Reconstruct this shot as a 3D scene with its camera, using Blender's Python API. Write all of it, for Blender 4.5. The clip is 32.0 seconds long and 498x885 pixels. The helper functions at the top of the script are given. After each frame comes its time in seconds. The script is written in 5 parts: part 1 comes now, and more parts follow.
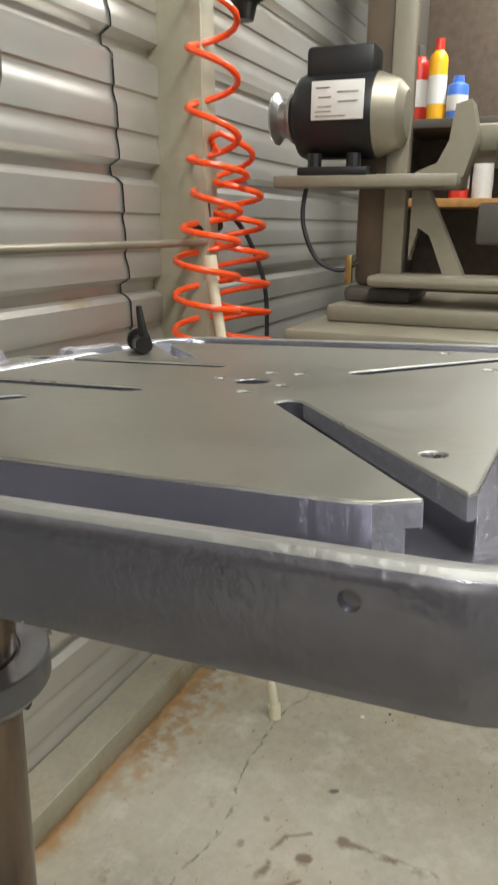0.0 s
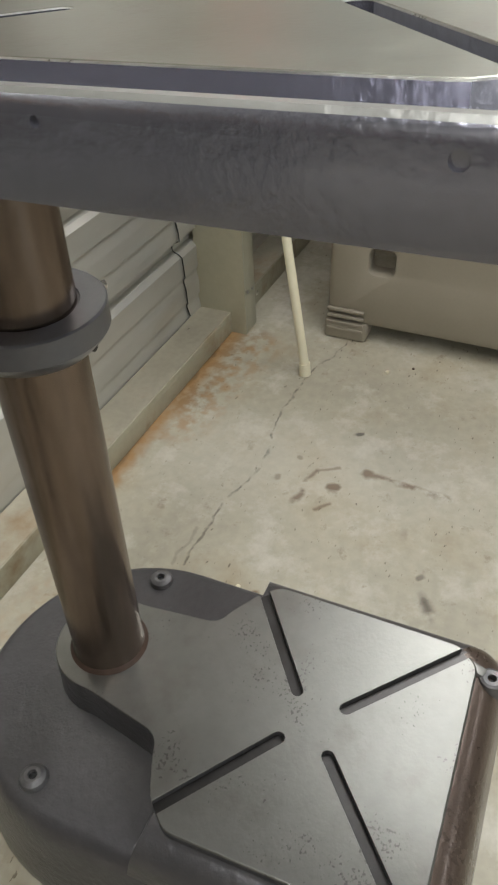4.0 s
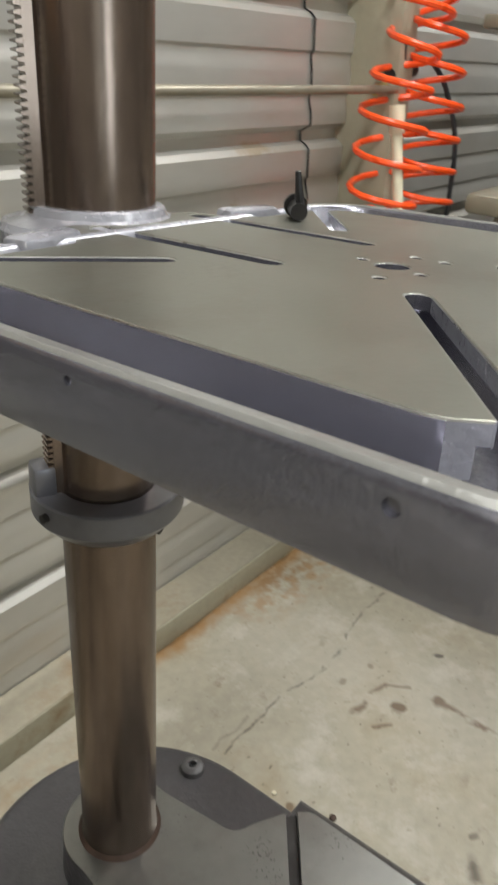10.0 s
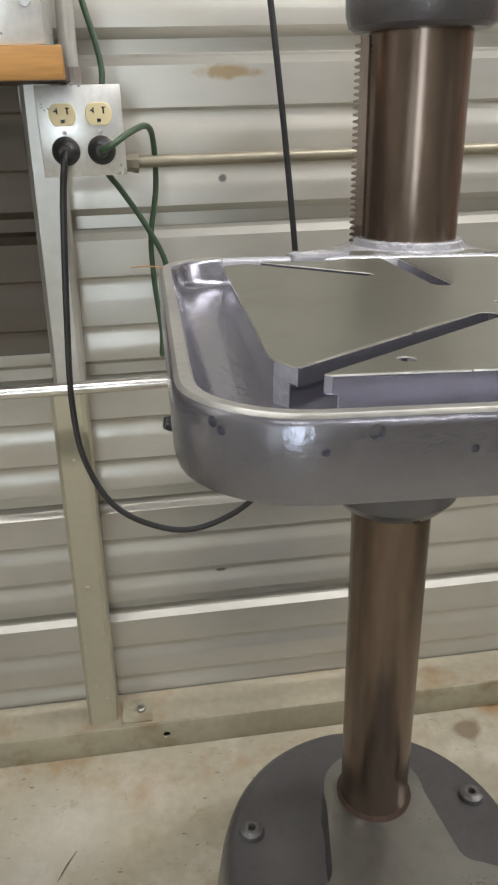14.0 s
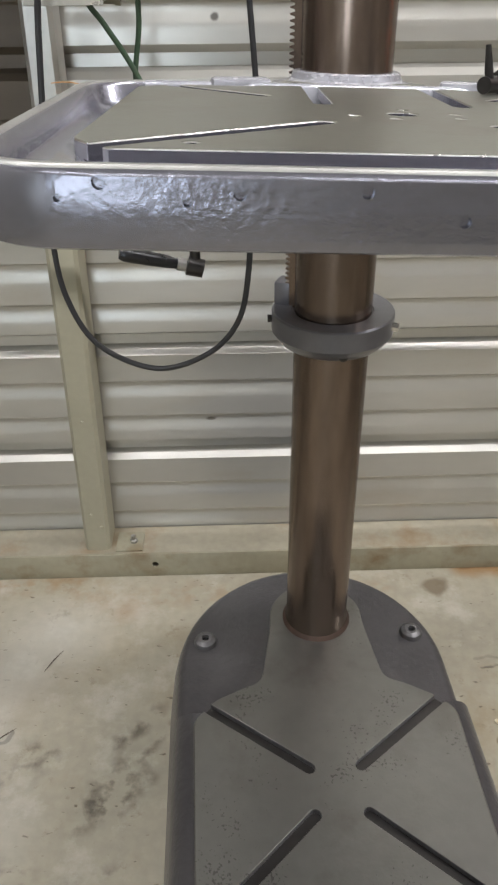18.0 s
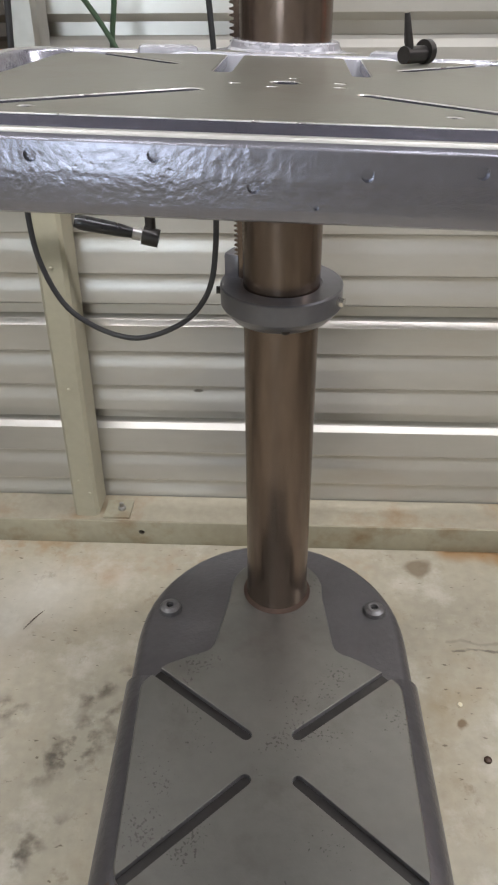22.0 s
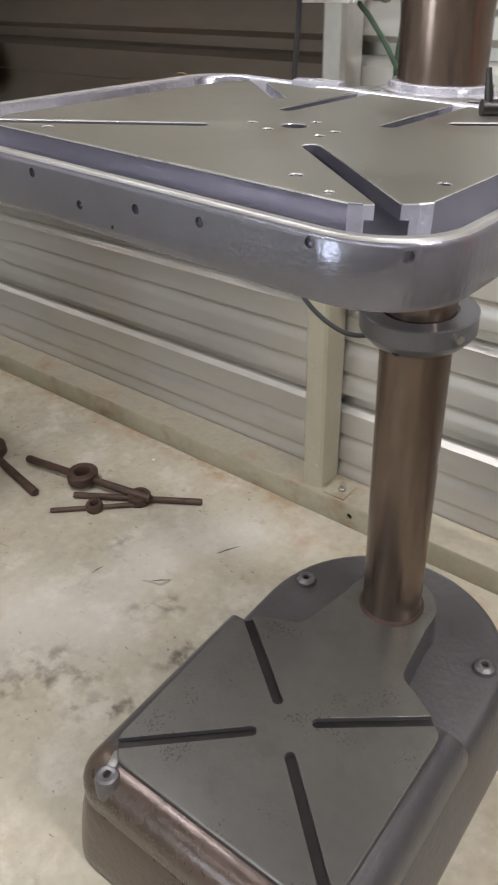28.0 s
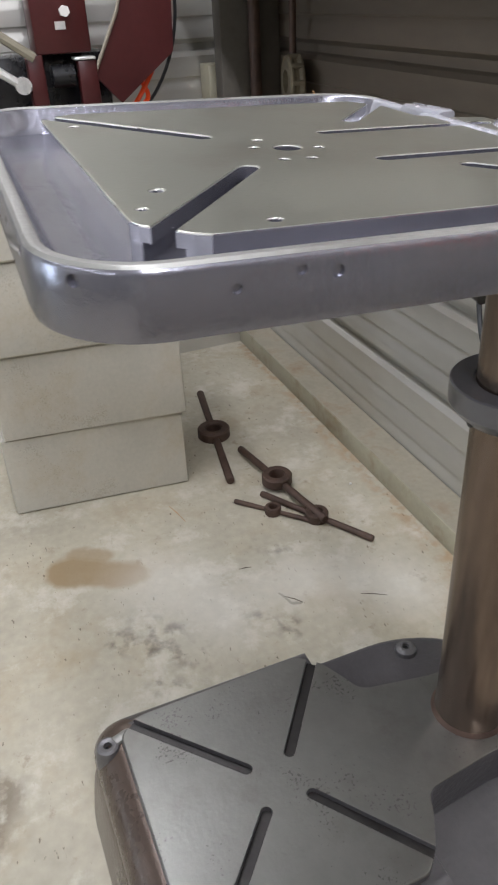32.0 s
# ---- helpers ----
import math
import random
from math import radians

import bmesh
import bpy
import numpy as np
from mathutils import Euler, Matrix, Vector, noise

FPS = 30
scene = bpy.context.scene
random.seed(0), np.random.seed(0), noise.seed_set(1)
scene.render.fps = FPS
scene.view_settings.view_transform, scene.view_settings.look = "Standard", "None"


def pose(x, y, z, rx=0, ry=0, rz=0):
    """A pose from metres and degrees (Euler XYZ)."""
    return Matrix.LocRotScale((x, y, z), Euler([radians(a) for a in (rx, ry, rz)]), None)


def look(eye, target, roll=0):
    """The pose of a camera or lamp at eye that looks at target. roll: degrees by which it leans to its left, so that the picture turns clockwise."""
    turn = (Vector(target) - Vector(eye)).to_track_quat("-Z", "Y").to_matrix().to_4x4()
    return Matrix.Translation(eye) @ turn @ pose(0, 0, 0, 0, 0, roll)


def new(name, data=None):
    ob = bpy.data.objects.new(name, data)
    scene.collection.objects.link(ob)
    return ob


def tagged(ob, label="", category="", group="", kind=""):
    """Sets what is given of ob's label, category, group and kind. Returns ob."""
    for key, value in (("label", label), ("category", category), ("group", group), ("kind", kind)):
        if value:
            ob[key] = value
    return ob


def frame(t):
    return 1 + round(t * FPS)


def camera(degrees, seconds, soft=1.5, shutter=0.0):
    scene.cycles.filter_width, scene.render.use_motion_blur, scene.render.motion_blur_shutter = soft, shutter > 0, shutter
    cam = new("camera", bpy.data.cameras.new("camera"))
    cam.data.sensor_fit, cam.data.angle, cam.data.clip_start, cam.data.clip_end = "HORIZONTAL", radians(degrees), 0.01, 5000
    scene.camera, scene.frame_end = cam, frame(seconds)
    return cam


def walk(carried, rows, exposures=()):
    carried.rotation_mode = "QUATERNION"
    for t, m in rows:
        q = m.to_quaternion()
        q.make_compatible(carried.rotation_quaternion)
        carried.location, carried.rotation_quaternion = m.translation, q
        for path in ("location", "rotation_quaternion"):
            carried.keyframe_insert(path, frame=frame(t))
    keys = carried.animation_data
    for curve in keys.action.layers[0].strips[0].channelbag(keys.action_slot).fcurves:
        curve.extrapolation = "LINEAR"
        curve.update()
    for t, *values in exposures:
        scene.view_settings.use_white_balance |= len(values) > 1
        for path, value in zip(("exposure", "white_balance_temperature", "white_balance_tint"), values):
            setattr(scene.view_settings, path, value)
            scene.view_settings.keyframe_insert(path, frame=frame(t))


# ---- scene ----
cam = camera(36.8, 32.0, soft=2.1, shutter=0.5)
PATH = [
    (0, (-0.447, -0.485, 1.178), (1.328, 0.25, 0.623), 0.7),
    (0.5, (-0.451, -0.487, 1.177), (1.29, 0.235, 0.509), 0.9),
    (1, (-0.453, -0.485, 1.171), (1.248, 0.224, 0.394), 1.0),
    (1.5, (-0.457, -0.483, 1.168), (1.195, 0.21, 0.278), 0.8),
    (2, (-0.459, -0.481, 1.165), (1.138, 0.198, 0.171), 0.6),
    (2.5, (-0.461, -0.479, 1.162), (1.075, 0.186, 0.067), 0.2),
    (3, (-0.469, -0.475, 1.162), (1.005, 0.166, -0.028), -0.3),
    (3.5, (-0.478, -0.472, 1.162), (0.94, 0.147, -0.106), -1.1),
    (5.5, (-0.515, -0.477, 1.163), (0.842, 0.164, -0.159), -2.7),
    (6, (-0.505, -0.461, 1.167), (0.866, 0.199, -0.13), -1.6),
    (6.5, (-0.504, -0.453, 1.17), (0.897, 0.237, -0.08), -1.0),
    (7, (-0.504, -0.447, 1.171), (0.926, 0.271, -0.028), -0.1),
    (7.5, (-0.501, -0.443, 1.173), (0.96, 0.294, 0.024), 0.9),
    (8, (-0.495, -0.452, 1.179), (0.981, 0.316, 0.068), 2.0),
    (8.5, (-0.488, -0.46, 1.182), (1.005, 0.335, 0.113), 3.0),
    (9, (-0.481, -0.495, 1.197), (1.002, 0.355, 0.158), 3.9),
    (9.5, (-0.477, -0.504, 1.204), (1.005, 0.392, 0.203), 4.1),
    (10, (-0.453, -0.515, 1.202), (0.995, 0.504, 0.271), 3.7),
    (10.5, (-0.418, -0.592, 1.197), (0.884, 0.687, 0.378), 1.4),
    (11, (-0.416, -0.627, 1.192), (0.69, 0.853, 0.426), -1.0),
    (11.5, (-0.4, -0.678, 1.188), (0.449, 0.968, 0.433), -2.8),
    (12, (-0.373, -0.705, 1.196), (0.271, 1.024, 0.424), -3.5),
    (12.5, (-0.365, -0.728, 1.207), (0.162, 1.029, 0.411), -3.4),
    (13, (-0.346, -0.75, 1.214), (0.098, 1.023, 0.401), -2.7),
    (13.5, (-0.322, -0.775, 1.216), (0.043, 1.01, 0.392), -2.0),
    (15.5, (-0.201, -0.846, 1.199), (-0.13, 0.944, 0.309), -1.1),
    (16, (-0.188, -0.865, 1.191), (-0.131, 0.909, 0.268), -1.0),
    (16.5, (-0.18, -0.88, 1.19), (-0.124, 0.869, 0.221), -0.8),
    (17, (-0.17, -0.893, 1.187), (-0.106, 0.831, 0.174), -0.7),
    (17.5, (-0.156, -0.901, 1.183), (-0.086, 0.798, 0.131), -0.6),
    (18, (-0.142, -0.905, 1.182), (-0.066, 0.768, 0.09), -0.6),
    (18.5, (-0.124, -0.907, 1.184), (-0.048, 0.743, 0.055), -0.6),
    (19, (-0.113, -0.897, 1.196), (-0.019, 0.721, 0.024), -0.0),
    (19.5, (-0.107, -0.895, 1.199), (0.011, 0.709, 0.01), 0.5),
    (20, (-0.084, -0.908, 1.191), (0.009, 0.71, 0.019), 0.5),
    (20.5, (-0.059, -0.915, 1.19), (-0.008, 0.709, 0.025), -0.0),
    (21, (-0.048, -0.92, 1.186), (-0.016, 0.713, 0.032), -0.1),
    (21.5, (-0.029, -0.928, 1.182), (-0.031, 0.715, 0.042), -0.4),
    (22, (-0.006, -0.921, 1.178), (-0.061, 0.722, 0.04), -0.7),
    (22.5, (0.016, -0.92, 1.187), (-0.092, 0.714, 0.038), -1.1),
    (23, (0.048, -0.915, 1.196), (-0.139, 0.7, 0.031), -1.3),
    (23.5, (0.131, -0.921, 1.183), (-0.225, 0.681, 0.04), -2.9),
    (24, (0.163, -0.919, 1.185), (-0.269, 0.662, 0.04), -2.7),
    (24.5, (0.196, -0.929, 1.184), (-0.315, 0.639, 0.052), -2.5),
    (26.5, (0.331, -0.91, 1.198), (-0.485, 0.526, 0.071), -2.2),
    (27, (0.365, -0.89, 1.208), (-0.536, 0.49, 0.076), -3.0),
    (27.5, (0.387, -0.877, 1.218), (-0.583, 0.452, 0.081), -3.3),
    (28, (0.403, -0.877, 1.219), (-0.639, 0.411, 0.098), -2.7),
    (28.5, (0.443, -0.826, 1.217), (-0.728, 0.353, 0.104), -4.4),
    (29, (0.478, -0.794, 1.214), (-0.803, 0.292, 0.128), -4.7),
    (29.5, (0.497, -0.78, 1.208), (-0.825, 0.201, 0.074), -4.3),
    (30, (0.517, -0.735, 1.206), (-0.869, 0.108, 0.037), -4.9),
    (30.5, (0.552, -0.688, 1.204), (-0.93, 0.045, 0.078), -4.9),
    (31, (0.56, -0.67, 1.201), (-0.96, 0.038, 0.11), -3.2),
    (31.5, (0.573, -0.632, 1.2), (-0.979, 0.042, 0.133), -2.6),
    (32, (0.595, -0.577, 1.194), (-0.997, 0.042, 0.154), -3.0),
]
walk(cam, [(t, look(eye, target, roll)) for t, eye, target, roll in PATH], [(0.0, -0.3, 6550, 3), (3.0, -0.2, 6350, 4), (9.0, -0.2, 6400, 4), (13.0, -0.24, 6600, 6), (20.0, -0.1, 6300, 9), (28.0, 0.0, 6350, 12), (32.0, -0.06, 6050, 10)])

# ---------------------------------------------------------------- light
scene.view_settings.exposure = 0.0
world = bpy.data.worlds.new("world")
scene.world = world
world.use_nodes = True
world.node_tree.nodes["Background"].inputs[0].default_value = (0.75, 0.8, 0.85, 1)
world.node_tree.nodes["Background"].inputs[1].default_value = 0.05


# ---------------------------------------------------------------- materials
def mat(name, col, rough=0.5, metal=0.0, var=0.12, scale=6.0, fine=90.0, bump=0.15, bump_scale=None, stretch=(1, 1, 1), dark=None, dark_amount=0.0, dark_scale=3.0, rough_var=0.12, coat=0.0, depth=0.002, lumps=0.0, strokes=0.0, pits=0.0):
    m = bpy.data.materials.new(name)
    m.use_nodes = True
    nt = m.node_tree
    n, l = nt.nodes, nt.links
    b = n["Principled BSDF"]
    tc = n.new("ShaderNodeTexCoord")
    mp = n.new("ShaderNodeMapping")
    mp.inputs["Scale"].default_value = stretch
    l.new(tc.outputs["Object"], mp.inputs[0])
    big = n.new("ShaderNodeTexNoise")
    big.inputs["Scale"].default_value = scale
    big.inputs["Detail"].default_value = 5
    small = n.new("ShaderNodeTexNoise")
    small.inputs["Scale"].default_value = fine
    small.inputs["Detail"].default_value = 3
    l.new(mp.outputs[0], big.inputs[0])
    l.new(mp.outputs[0], small.inputs[0])
    add = n.new("ShaderNodeMath")
    add.operation = "MULTIPLY_ADD"
    l.new(big.outputs[0], add.inputs[0])
    add.inputs[1].default_value = 0.7
    mul = n.new("ShaderNodeMath")
    mul.operation = "MULTIPLY"
    mul.inputs[1].default_value = 0.3
    l.new(small.outputs[0], mul.inputs[0])
    l.new(mul.outputs[0], add.inputs[2])
    ramp = n.new("ShaderNodeValToRGB")
    ramp.color_ramp.elements[0].position, ramp.color_ramp.elements[1].position = 0.3, 0.7
    ramp.color_ramp.elements[0].color = (*[c * (1 - var) for c in col], 1)
    ramp.color_ramp.elements[1].color = (*[min(1, c * (1 + var)) for c in col], 1)
    l.new(add.outputs[0], ramp.inputs[0])
    out = ramp.outputs[0]
    if dark:
        st = n.new("ShaderNodeTexNoise")
        st.inputs["Scale"].default_value = dark_scale
        st.inputs["Detail"].default_value = 7
        st.inputs["Roughness"].default_value = 0.65
        l.new(mp.outputs[0], st.inputs[0])
        sr = n.new("ShaderNodeValToRGB")
        sr.color_ramp.elements[0].position, sr.color_ramp.elements[1].position = 0.52, 0.75
        sr.color_ramp.elements[1].color = (dark_amount,) * 3 + (1,)
        l.new(st.outputs[0], sr.inputs[0])
        mix = n.new("ShaderNodeMix")
        mix.data_type = "RGBA"
        mix.inputs[7].default_value = (*dark, 1)
        l.new(sr.outputs[0], mix.inputs[0])
        l.new(out, mix.inputs[6])
        out = mix.outputs[2]
    l.new(out, b.inputs["Base Color"])
    rr = n.new("ShaderNodeMapRange")
    rr.inputs[3].default_value, rr.inputs[4].default_value = max(0.02, rough - rough_var), min(1, rough + rough_var)
    l.new(add.outputs[0], rr.inputs[0])
    l.new(rr.outputs[0], b.inputs["Roughness"])
    b.inputs["Metallic"].default_value = metal
    b.inputs["Coat Weight"].default_value = coat
    if bump:
        bt = n.new("ShaderNodeTexNoise")
        bt.inputs["Scale"].default_value = bump_scale or fine
        bt.inputs["Detail"].default_value = 4
        l.new(mp.outputs[0], bt.inputs[0])
        bp = n.new("ShaderNodeBump")
        bp.inputs["Strength"].default_value = bump
        bp.inputs["Distance"].default_value = depth
        l.new(bt.outputs[0], bp.inputs["Height"])
        last = bp.outputs[0]
        # patches of coarse casting lumps, and upright grinding strokes under the paint
        for amount, sc, st, gap in ((lumps, 260, (1, 1, 1), (0.42, 0.66)), (lumps * 1.3, 24, (1, 1, 1), (0.2, 0.6)), (strokes, 130, (1, 1, 0.14), (0.45, 0.75))):
            if not amount:
                continue
            m2 = n.new("ShaderNodeMapping")
            m2.inputs["Scale"].default_value = st
            m2.inputs["Location"].default_value = (sc * 0.37, sc * 0.11, 0.3)
            l.new(tc.outputs["Object"], m2.inputs[0])
            t2 = n.new("ShaderNodeTexNoise")
            t2.inputs["Scale"].default_value = sc
            t2.inputs["Detail"].default_value = 2
            l.new(m2.outputs[0], t2.inputs[0])
            msk = n.new("ShaderNodeTexNoise")
            msk.inputs["Scale"].default_value = 7.5
            msk.inputs["Detail"].default_value = 4
            l.new(m2.outputs[0] if st[2] == 1 else tc.outputs["Object"], msk.inputs[0])
            mr = n.new("ShaderNodeMapRange")
            mr.inputs[1].default_value, mr.inputs[2].default_value = gap
            l.new(msk.outputs[0], mr.inputs[0])
            hh = n.new("ShaderNodeMath")
            hh.operation = "MULTIPLY"
            cen = n.new("ShaderNodeMath")
            cen.operation = "SUBTRACT"
            cen.inputs[1].default_value = 0.5
            l.new(t2.outputs[0], cen.inputs[0])
            l.new(cen.outputs[0], hh.inputs[0])
            l.new(mr.outputs[0], hh.inputs[1])
            b2 = n.new("ShaderNodeBump")
            b2.inputs["Strength"].default_value = 1
            b2.inputs["Distance"].default_value = 0.004 * amount
            l.new(hh.outputs[0], b2.inputs["Height"])
            l.new(last, b2.inputs["Normal"])
            last = b2.outputs[0]
        l.new(last, b.inputs["Normal"])
    if pits:
        # clusters of small dark corrosion pits
        v = n.new("ShaderNodeTexNoise")
        v.inputs["Scale"].default_value = 210
        v.inputs["Detail"].default_value = 3
        l.new(tc.outputs["Object"], v.inputs[0])
        c = n.new("ShaderNodeTexNoise")
        c.inputs["Scale"].default_value = 11
        c.inputs["Detail"].default_value = 5
        l.new(tc.outputs["Object"], c.inputs[0])
        su = n.new("ShaderNodeMath")
        su.operation = "ADD"
        l.new(v.outputs[0], su.inputs[0])
        l.new(c.outputs[0], su.inputs[1])
        pr = n.new("ShaderNodeMapRange")
        pr.inputs[1].default_value, pr.inputs[2].default_value = 1.19, 1.26
        pr.inputs[4].default_value = pits
        l.new(su.outputs[0], pr.inputs[0])
        mx = n.new("ShaderNodeMix")
        mx.data_type = "RGBA"
        mx.inputs[7].default_value = (0.045, 0.04, 0.035, 1)
        l.new(pr.outputs[0], mx.inputs[0])
        l.new(out, mx.inputs[6])
        l.new(mx.outputs[2], b.inputs["Base Color"])
    return m


def glow(name, col, strength):
    m = bpy.data.materials.new(name)
    m.use_nodes = True
    b = m.node_tree.nodes["Principled BSDF"]
    b.inputs["Base Color"].default_value = (0.8, 0.8, 0.8, 1)
    b.inputs["Emission Color"].default_value = (*col, 1)
    b.inputs["Emission Strength"].default_value = strength
    return m


CAST = mat("grey_enamel_on_cast_iron", (0.234, 0.232, 0.266), 0.232, 0.74, 0.14, 9, 160, 0.4, 190, depth=0.0008, coat=0.25, lumps=0.14, strokes=0.14, rough_var=0.01)
COLLAR = mat("smooth_grey_enamel", (0.14, 0.138, 0.15), 0.3, 0.4, 0.12, 9, 120, 0.2, 90, depth=0.0008, coat=0.2, rough_var=0.03)
ROUGHCAST = mat("rough_cast_grey_enamel", (0.09, 0.085, 0.088), 0.31, 0.35, 0.15, 14, 90, 0.7, 90, depth=0.0014, coat=0.15, lumps=0.18, rough_var=0.03)
PLATE = mat("ground_iron_surface", (0.202, 0.2, 0.166), 0.42, 0.8, 0.12, 5, 60, 0.06, 200, stretch=(1, 1, 1), dark=(0.13, 0.1, 0.075), dark_amount=0.5, dark_scale=7, pits=0.1)
BASEPLATE = mat("worn_ground_iron", (0.176, 0.173, 0.157), 0.36, 0.78, 0.14, 4, 50, 0.12, 150, dark=(0.1, 0.09, 0.075), dark_amount=0.5, dark_scale=9, pits=0.55, rough_var=0.05)
BRIGHT = mat("bare_machined_iron", (0.5, 0.49, 0.47), 0.3, 0.9, 0.15, 30, 200, 0.3, 150)
COLUMN = mat("brown_toned_steel", (0.19, 0.145, 0.116), 0.236, 0.85, 0.36, 14, 90, 0.06, 120, stretch=(1, 1, 0.2), dark=(0.08, 0.06, 0.048), dark_amount=0.4, dark_scale=9, rough_var=0.01)
BOSS = mat("worn_enamel_edge", (0.15, 0.145, 0.145), 0.4, 0.5, 0.25, 60, 200, 0.3, 150)
SILVERPAINT = mat("thick_silver_grey_enamel", (0.34, 0.34, 0.37), 0.25, 0.35, 0.15, 20, 120, 0.4, 100, coat=0.3, lumps=0.4)
WORNEDGE = mat("worn_olive_grey_edge", (0.25, 0.245, 0.225), 0.42, 0.5, 0.15, 12, 120, 0.3, 140, dark=(0.2, 0.19, 0.18), dark_amount=0.6, dark_scale=16)
BROWNIRON = mat("brown_worn_iron", (0.1, 0.072, 0.056), 0.3, 0.45, 0.2, 10, 90, 0.5, 80, depth=0.0015, coat=0.15, lumps=0.16)
STEEL = mat("dull_steel", (0.45, 0.44, 0.42), 0.35, 0.9, 0.15, 20, 120, 0.1)
WALL = mat("galvanised_sheet", (0.535, 0.52, 0.475), 0.33, 0.62, 0.09, 3, 40, 0.05, 30, stretch=(0.35, 1, 1), dark=(0.3, 0.24, 0.15), dark_amount=0.5, dark_scale=5, rough_var=0.04)


def stain(m, centre, size, colour, amount):
    """One blotch with ragged edges on a material, in the object's own metres."""
    n, l = m.node_tree.nodes, m.node_tree.links
    b = n["Principled BSDF"]
    col = b.inputs["Base Color"].links[0].from_socket
    tc = n.new("ShaderNodeTexCoord")
    ns = n.new("ShaderNodeTexNoise")
    ns.inputs["Scale"].default_value = 45
    ns.inputs["Detail"].default_value = 4
    l.new(tc.outputs["Object"], ns.inputs[0])
    mp = n.new("ShaderNodeMapping")
    mp.vector_type = "TEXTURE"
    mp.inputs["Location"].default_value = centre
    mp.inputs["Scale"].default_value = size
    l.new(tc.outputs["Object"], mp.inputs[0])
    ln = n.new("ShaderNodeVectorMath")
    ln.operation = "LENGTH"
    l.new(mp.outputs[0], ln.inputs[0])
    ad = n.new("ShaderNodeMath")
    ad.operation = "MULTIPLY_ADD"
    l.new(ns.outputs[0], ad.inputs[0])
    ad.inputs[1].default_value = 1.6
    l.new(ln.outputs["Value"], ad.inputs[2])
    mr = n.new("ShaderNodeMapRange")
    mr.inputs[1].default_value, mr.inputs[2].default_value, mr.inputs[3].default_value, mr.inputs[4].default_value = 1.3, 1.9, amount, 0
    l.new(ad.outputs[0], mr.inputs[0])
    mx = n.new("ShaderNodeMix")
    mx.data_type = "RGBA"
    mx.inputs[7].default_value = (*colour, 1)
    l.new(mr.outputs[0], mx.inputs[0])
    l.new(col, mx.inputs[6])
    l.new(mx.outputs[2], b.inputs["Base Color"])


stain(WALL, (-0.115, 0.1, 1.253), (0.05, 0.2, 0.012), (0.36, 0.25, 0.12), 0.8)
stain(WALL, (0.865, 0.1, 1.02), (0.06, 0.2, 0.014), (0.4, 0.3, 0.16), 0.6)
stain(WALL, (0.8, 0.1, 0.9), (0.02, 0.2, 0.03), (0.36, 0.25, 0.12), 0.6)
stain(WALL, (-0.164, 0.1, 0.352), (0.012, 0.2, 0.004), (0.15, 0.13, 0.1), 0.9)
stain(WALL, (-0.13, 0.1, 1.1), (0.006, 0.2, 0.006), (0.1, 0.09, 0.08), 0.9)
SILL = mat("painted_channel", (0.34, 0.315, 0.228), 0.45, 0.1, 0.18, 5, 60, 0.1, 60, dark=(0.2, 0.13, 0.06), dark_amount=0.9, dark_scale=8)
POST = mat("beige_painted_post", (0.39, 0.365, 0.268), 0.45, 0.1, 0.1, 5, 60, 0.08, 60, dark=(0.3, 0.24, 0.14), dark_amount=0.3)
LEDGE = mat("stained_sill_ledge", (0.4, 0.365, 0.28), 0.32, 0.35, 0.2, 6, 60, 0.1, 60, dark=(0.27, 0.16, 0.07), dark_amount=0.8, dark_scale=6)
GALV = mat("galvanised_channel", (0.55, 0.54, 0.5), 0.35, 0.5, 0.15, 12, 60, 0.08, 60)
DUSTYIRON = mat("dusty_brown_iron", (0.19, 0.16, 0.105), 0.6, 0.1, 0.3, 25, 120, 0.3, 90, dark=(0.07, 0.05, 0.03), dark_amount=0.8, dark_scale=30)
PIPE = mat("dusty_conduit", (0.3, 0.27, 0.205), 0.4, 0.5, 0.15, 12, 60, 0.05)
RAIL = mat("polished_rail", (0.72, 0.7, 0.66), 0.22, 0.9, 0.1, 15, 80, 0.05)
BLACK = mat("black_rubber", (0.022, 0.022, 0.023), 0.45, 0, 0.2, 20, 100, 0.05)
GREEN = mat("green_cord", (0.045, 0.08, 0.045), 0.45, 0, 0.2, 20, 100, 0.05)
BAKELITE = mat("black_bakelite", (0.012, 0.012, 0.013), 0.28, 0, 0.2, 20, 100, 0.03)
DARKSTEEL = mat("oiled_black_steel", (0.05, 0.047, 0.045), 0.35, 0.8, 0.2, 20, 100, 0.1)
IVORY = mat("ivory_plastic", (0.72, 0.62, 0.36), 0.35, 0, 0.05, 10, 60, 0.02)
BOXMETAL = mat("galvanised_box", (0.76, 0.76, 0.74), 0.3, 0.6, 0.14, 25, 120, 0.06, dark=(0.3, 0.3, 0.29), dark_amount=0.4, dark_scale=20)
ORANGE = mat("orange_hose", (0.95, 0.09, 0.012), 0.3, 0, 0.08, 20, 100, 0.02)
BRASS = mat("brass", (0.5, 0.36, 0.14), 0.3, 0.9, 0.15, 30, 100, 0.05)
PVC = mat("aged_white_pvc", (0.72, 0.66, 0.48), 0.4, 0, 0.08, 10, 60, 0.03)
RUST = mat("rusty_steel", (0.075, 0.045, 0.032), 0.6, 0.3, 0.35, 30, 150, 0.4, 120)
BLOCK = mat("cast_concrete_block", (0.46, 0.432, 0.36), 0.8, 0, 0.12, 6, 90, 0.35, 60, dark=(0.38, 0.31, 0.2), dark_amount=0.7, dark_scale=6, pits=0.15)
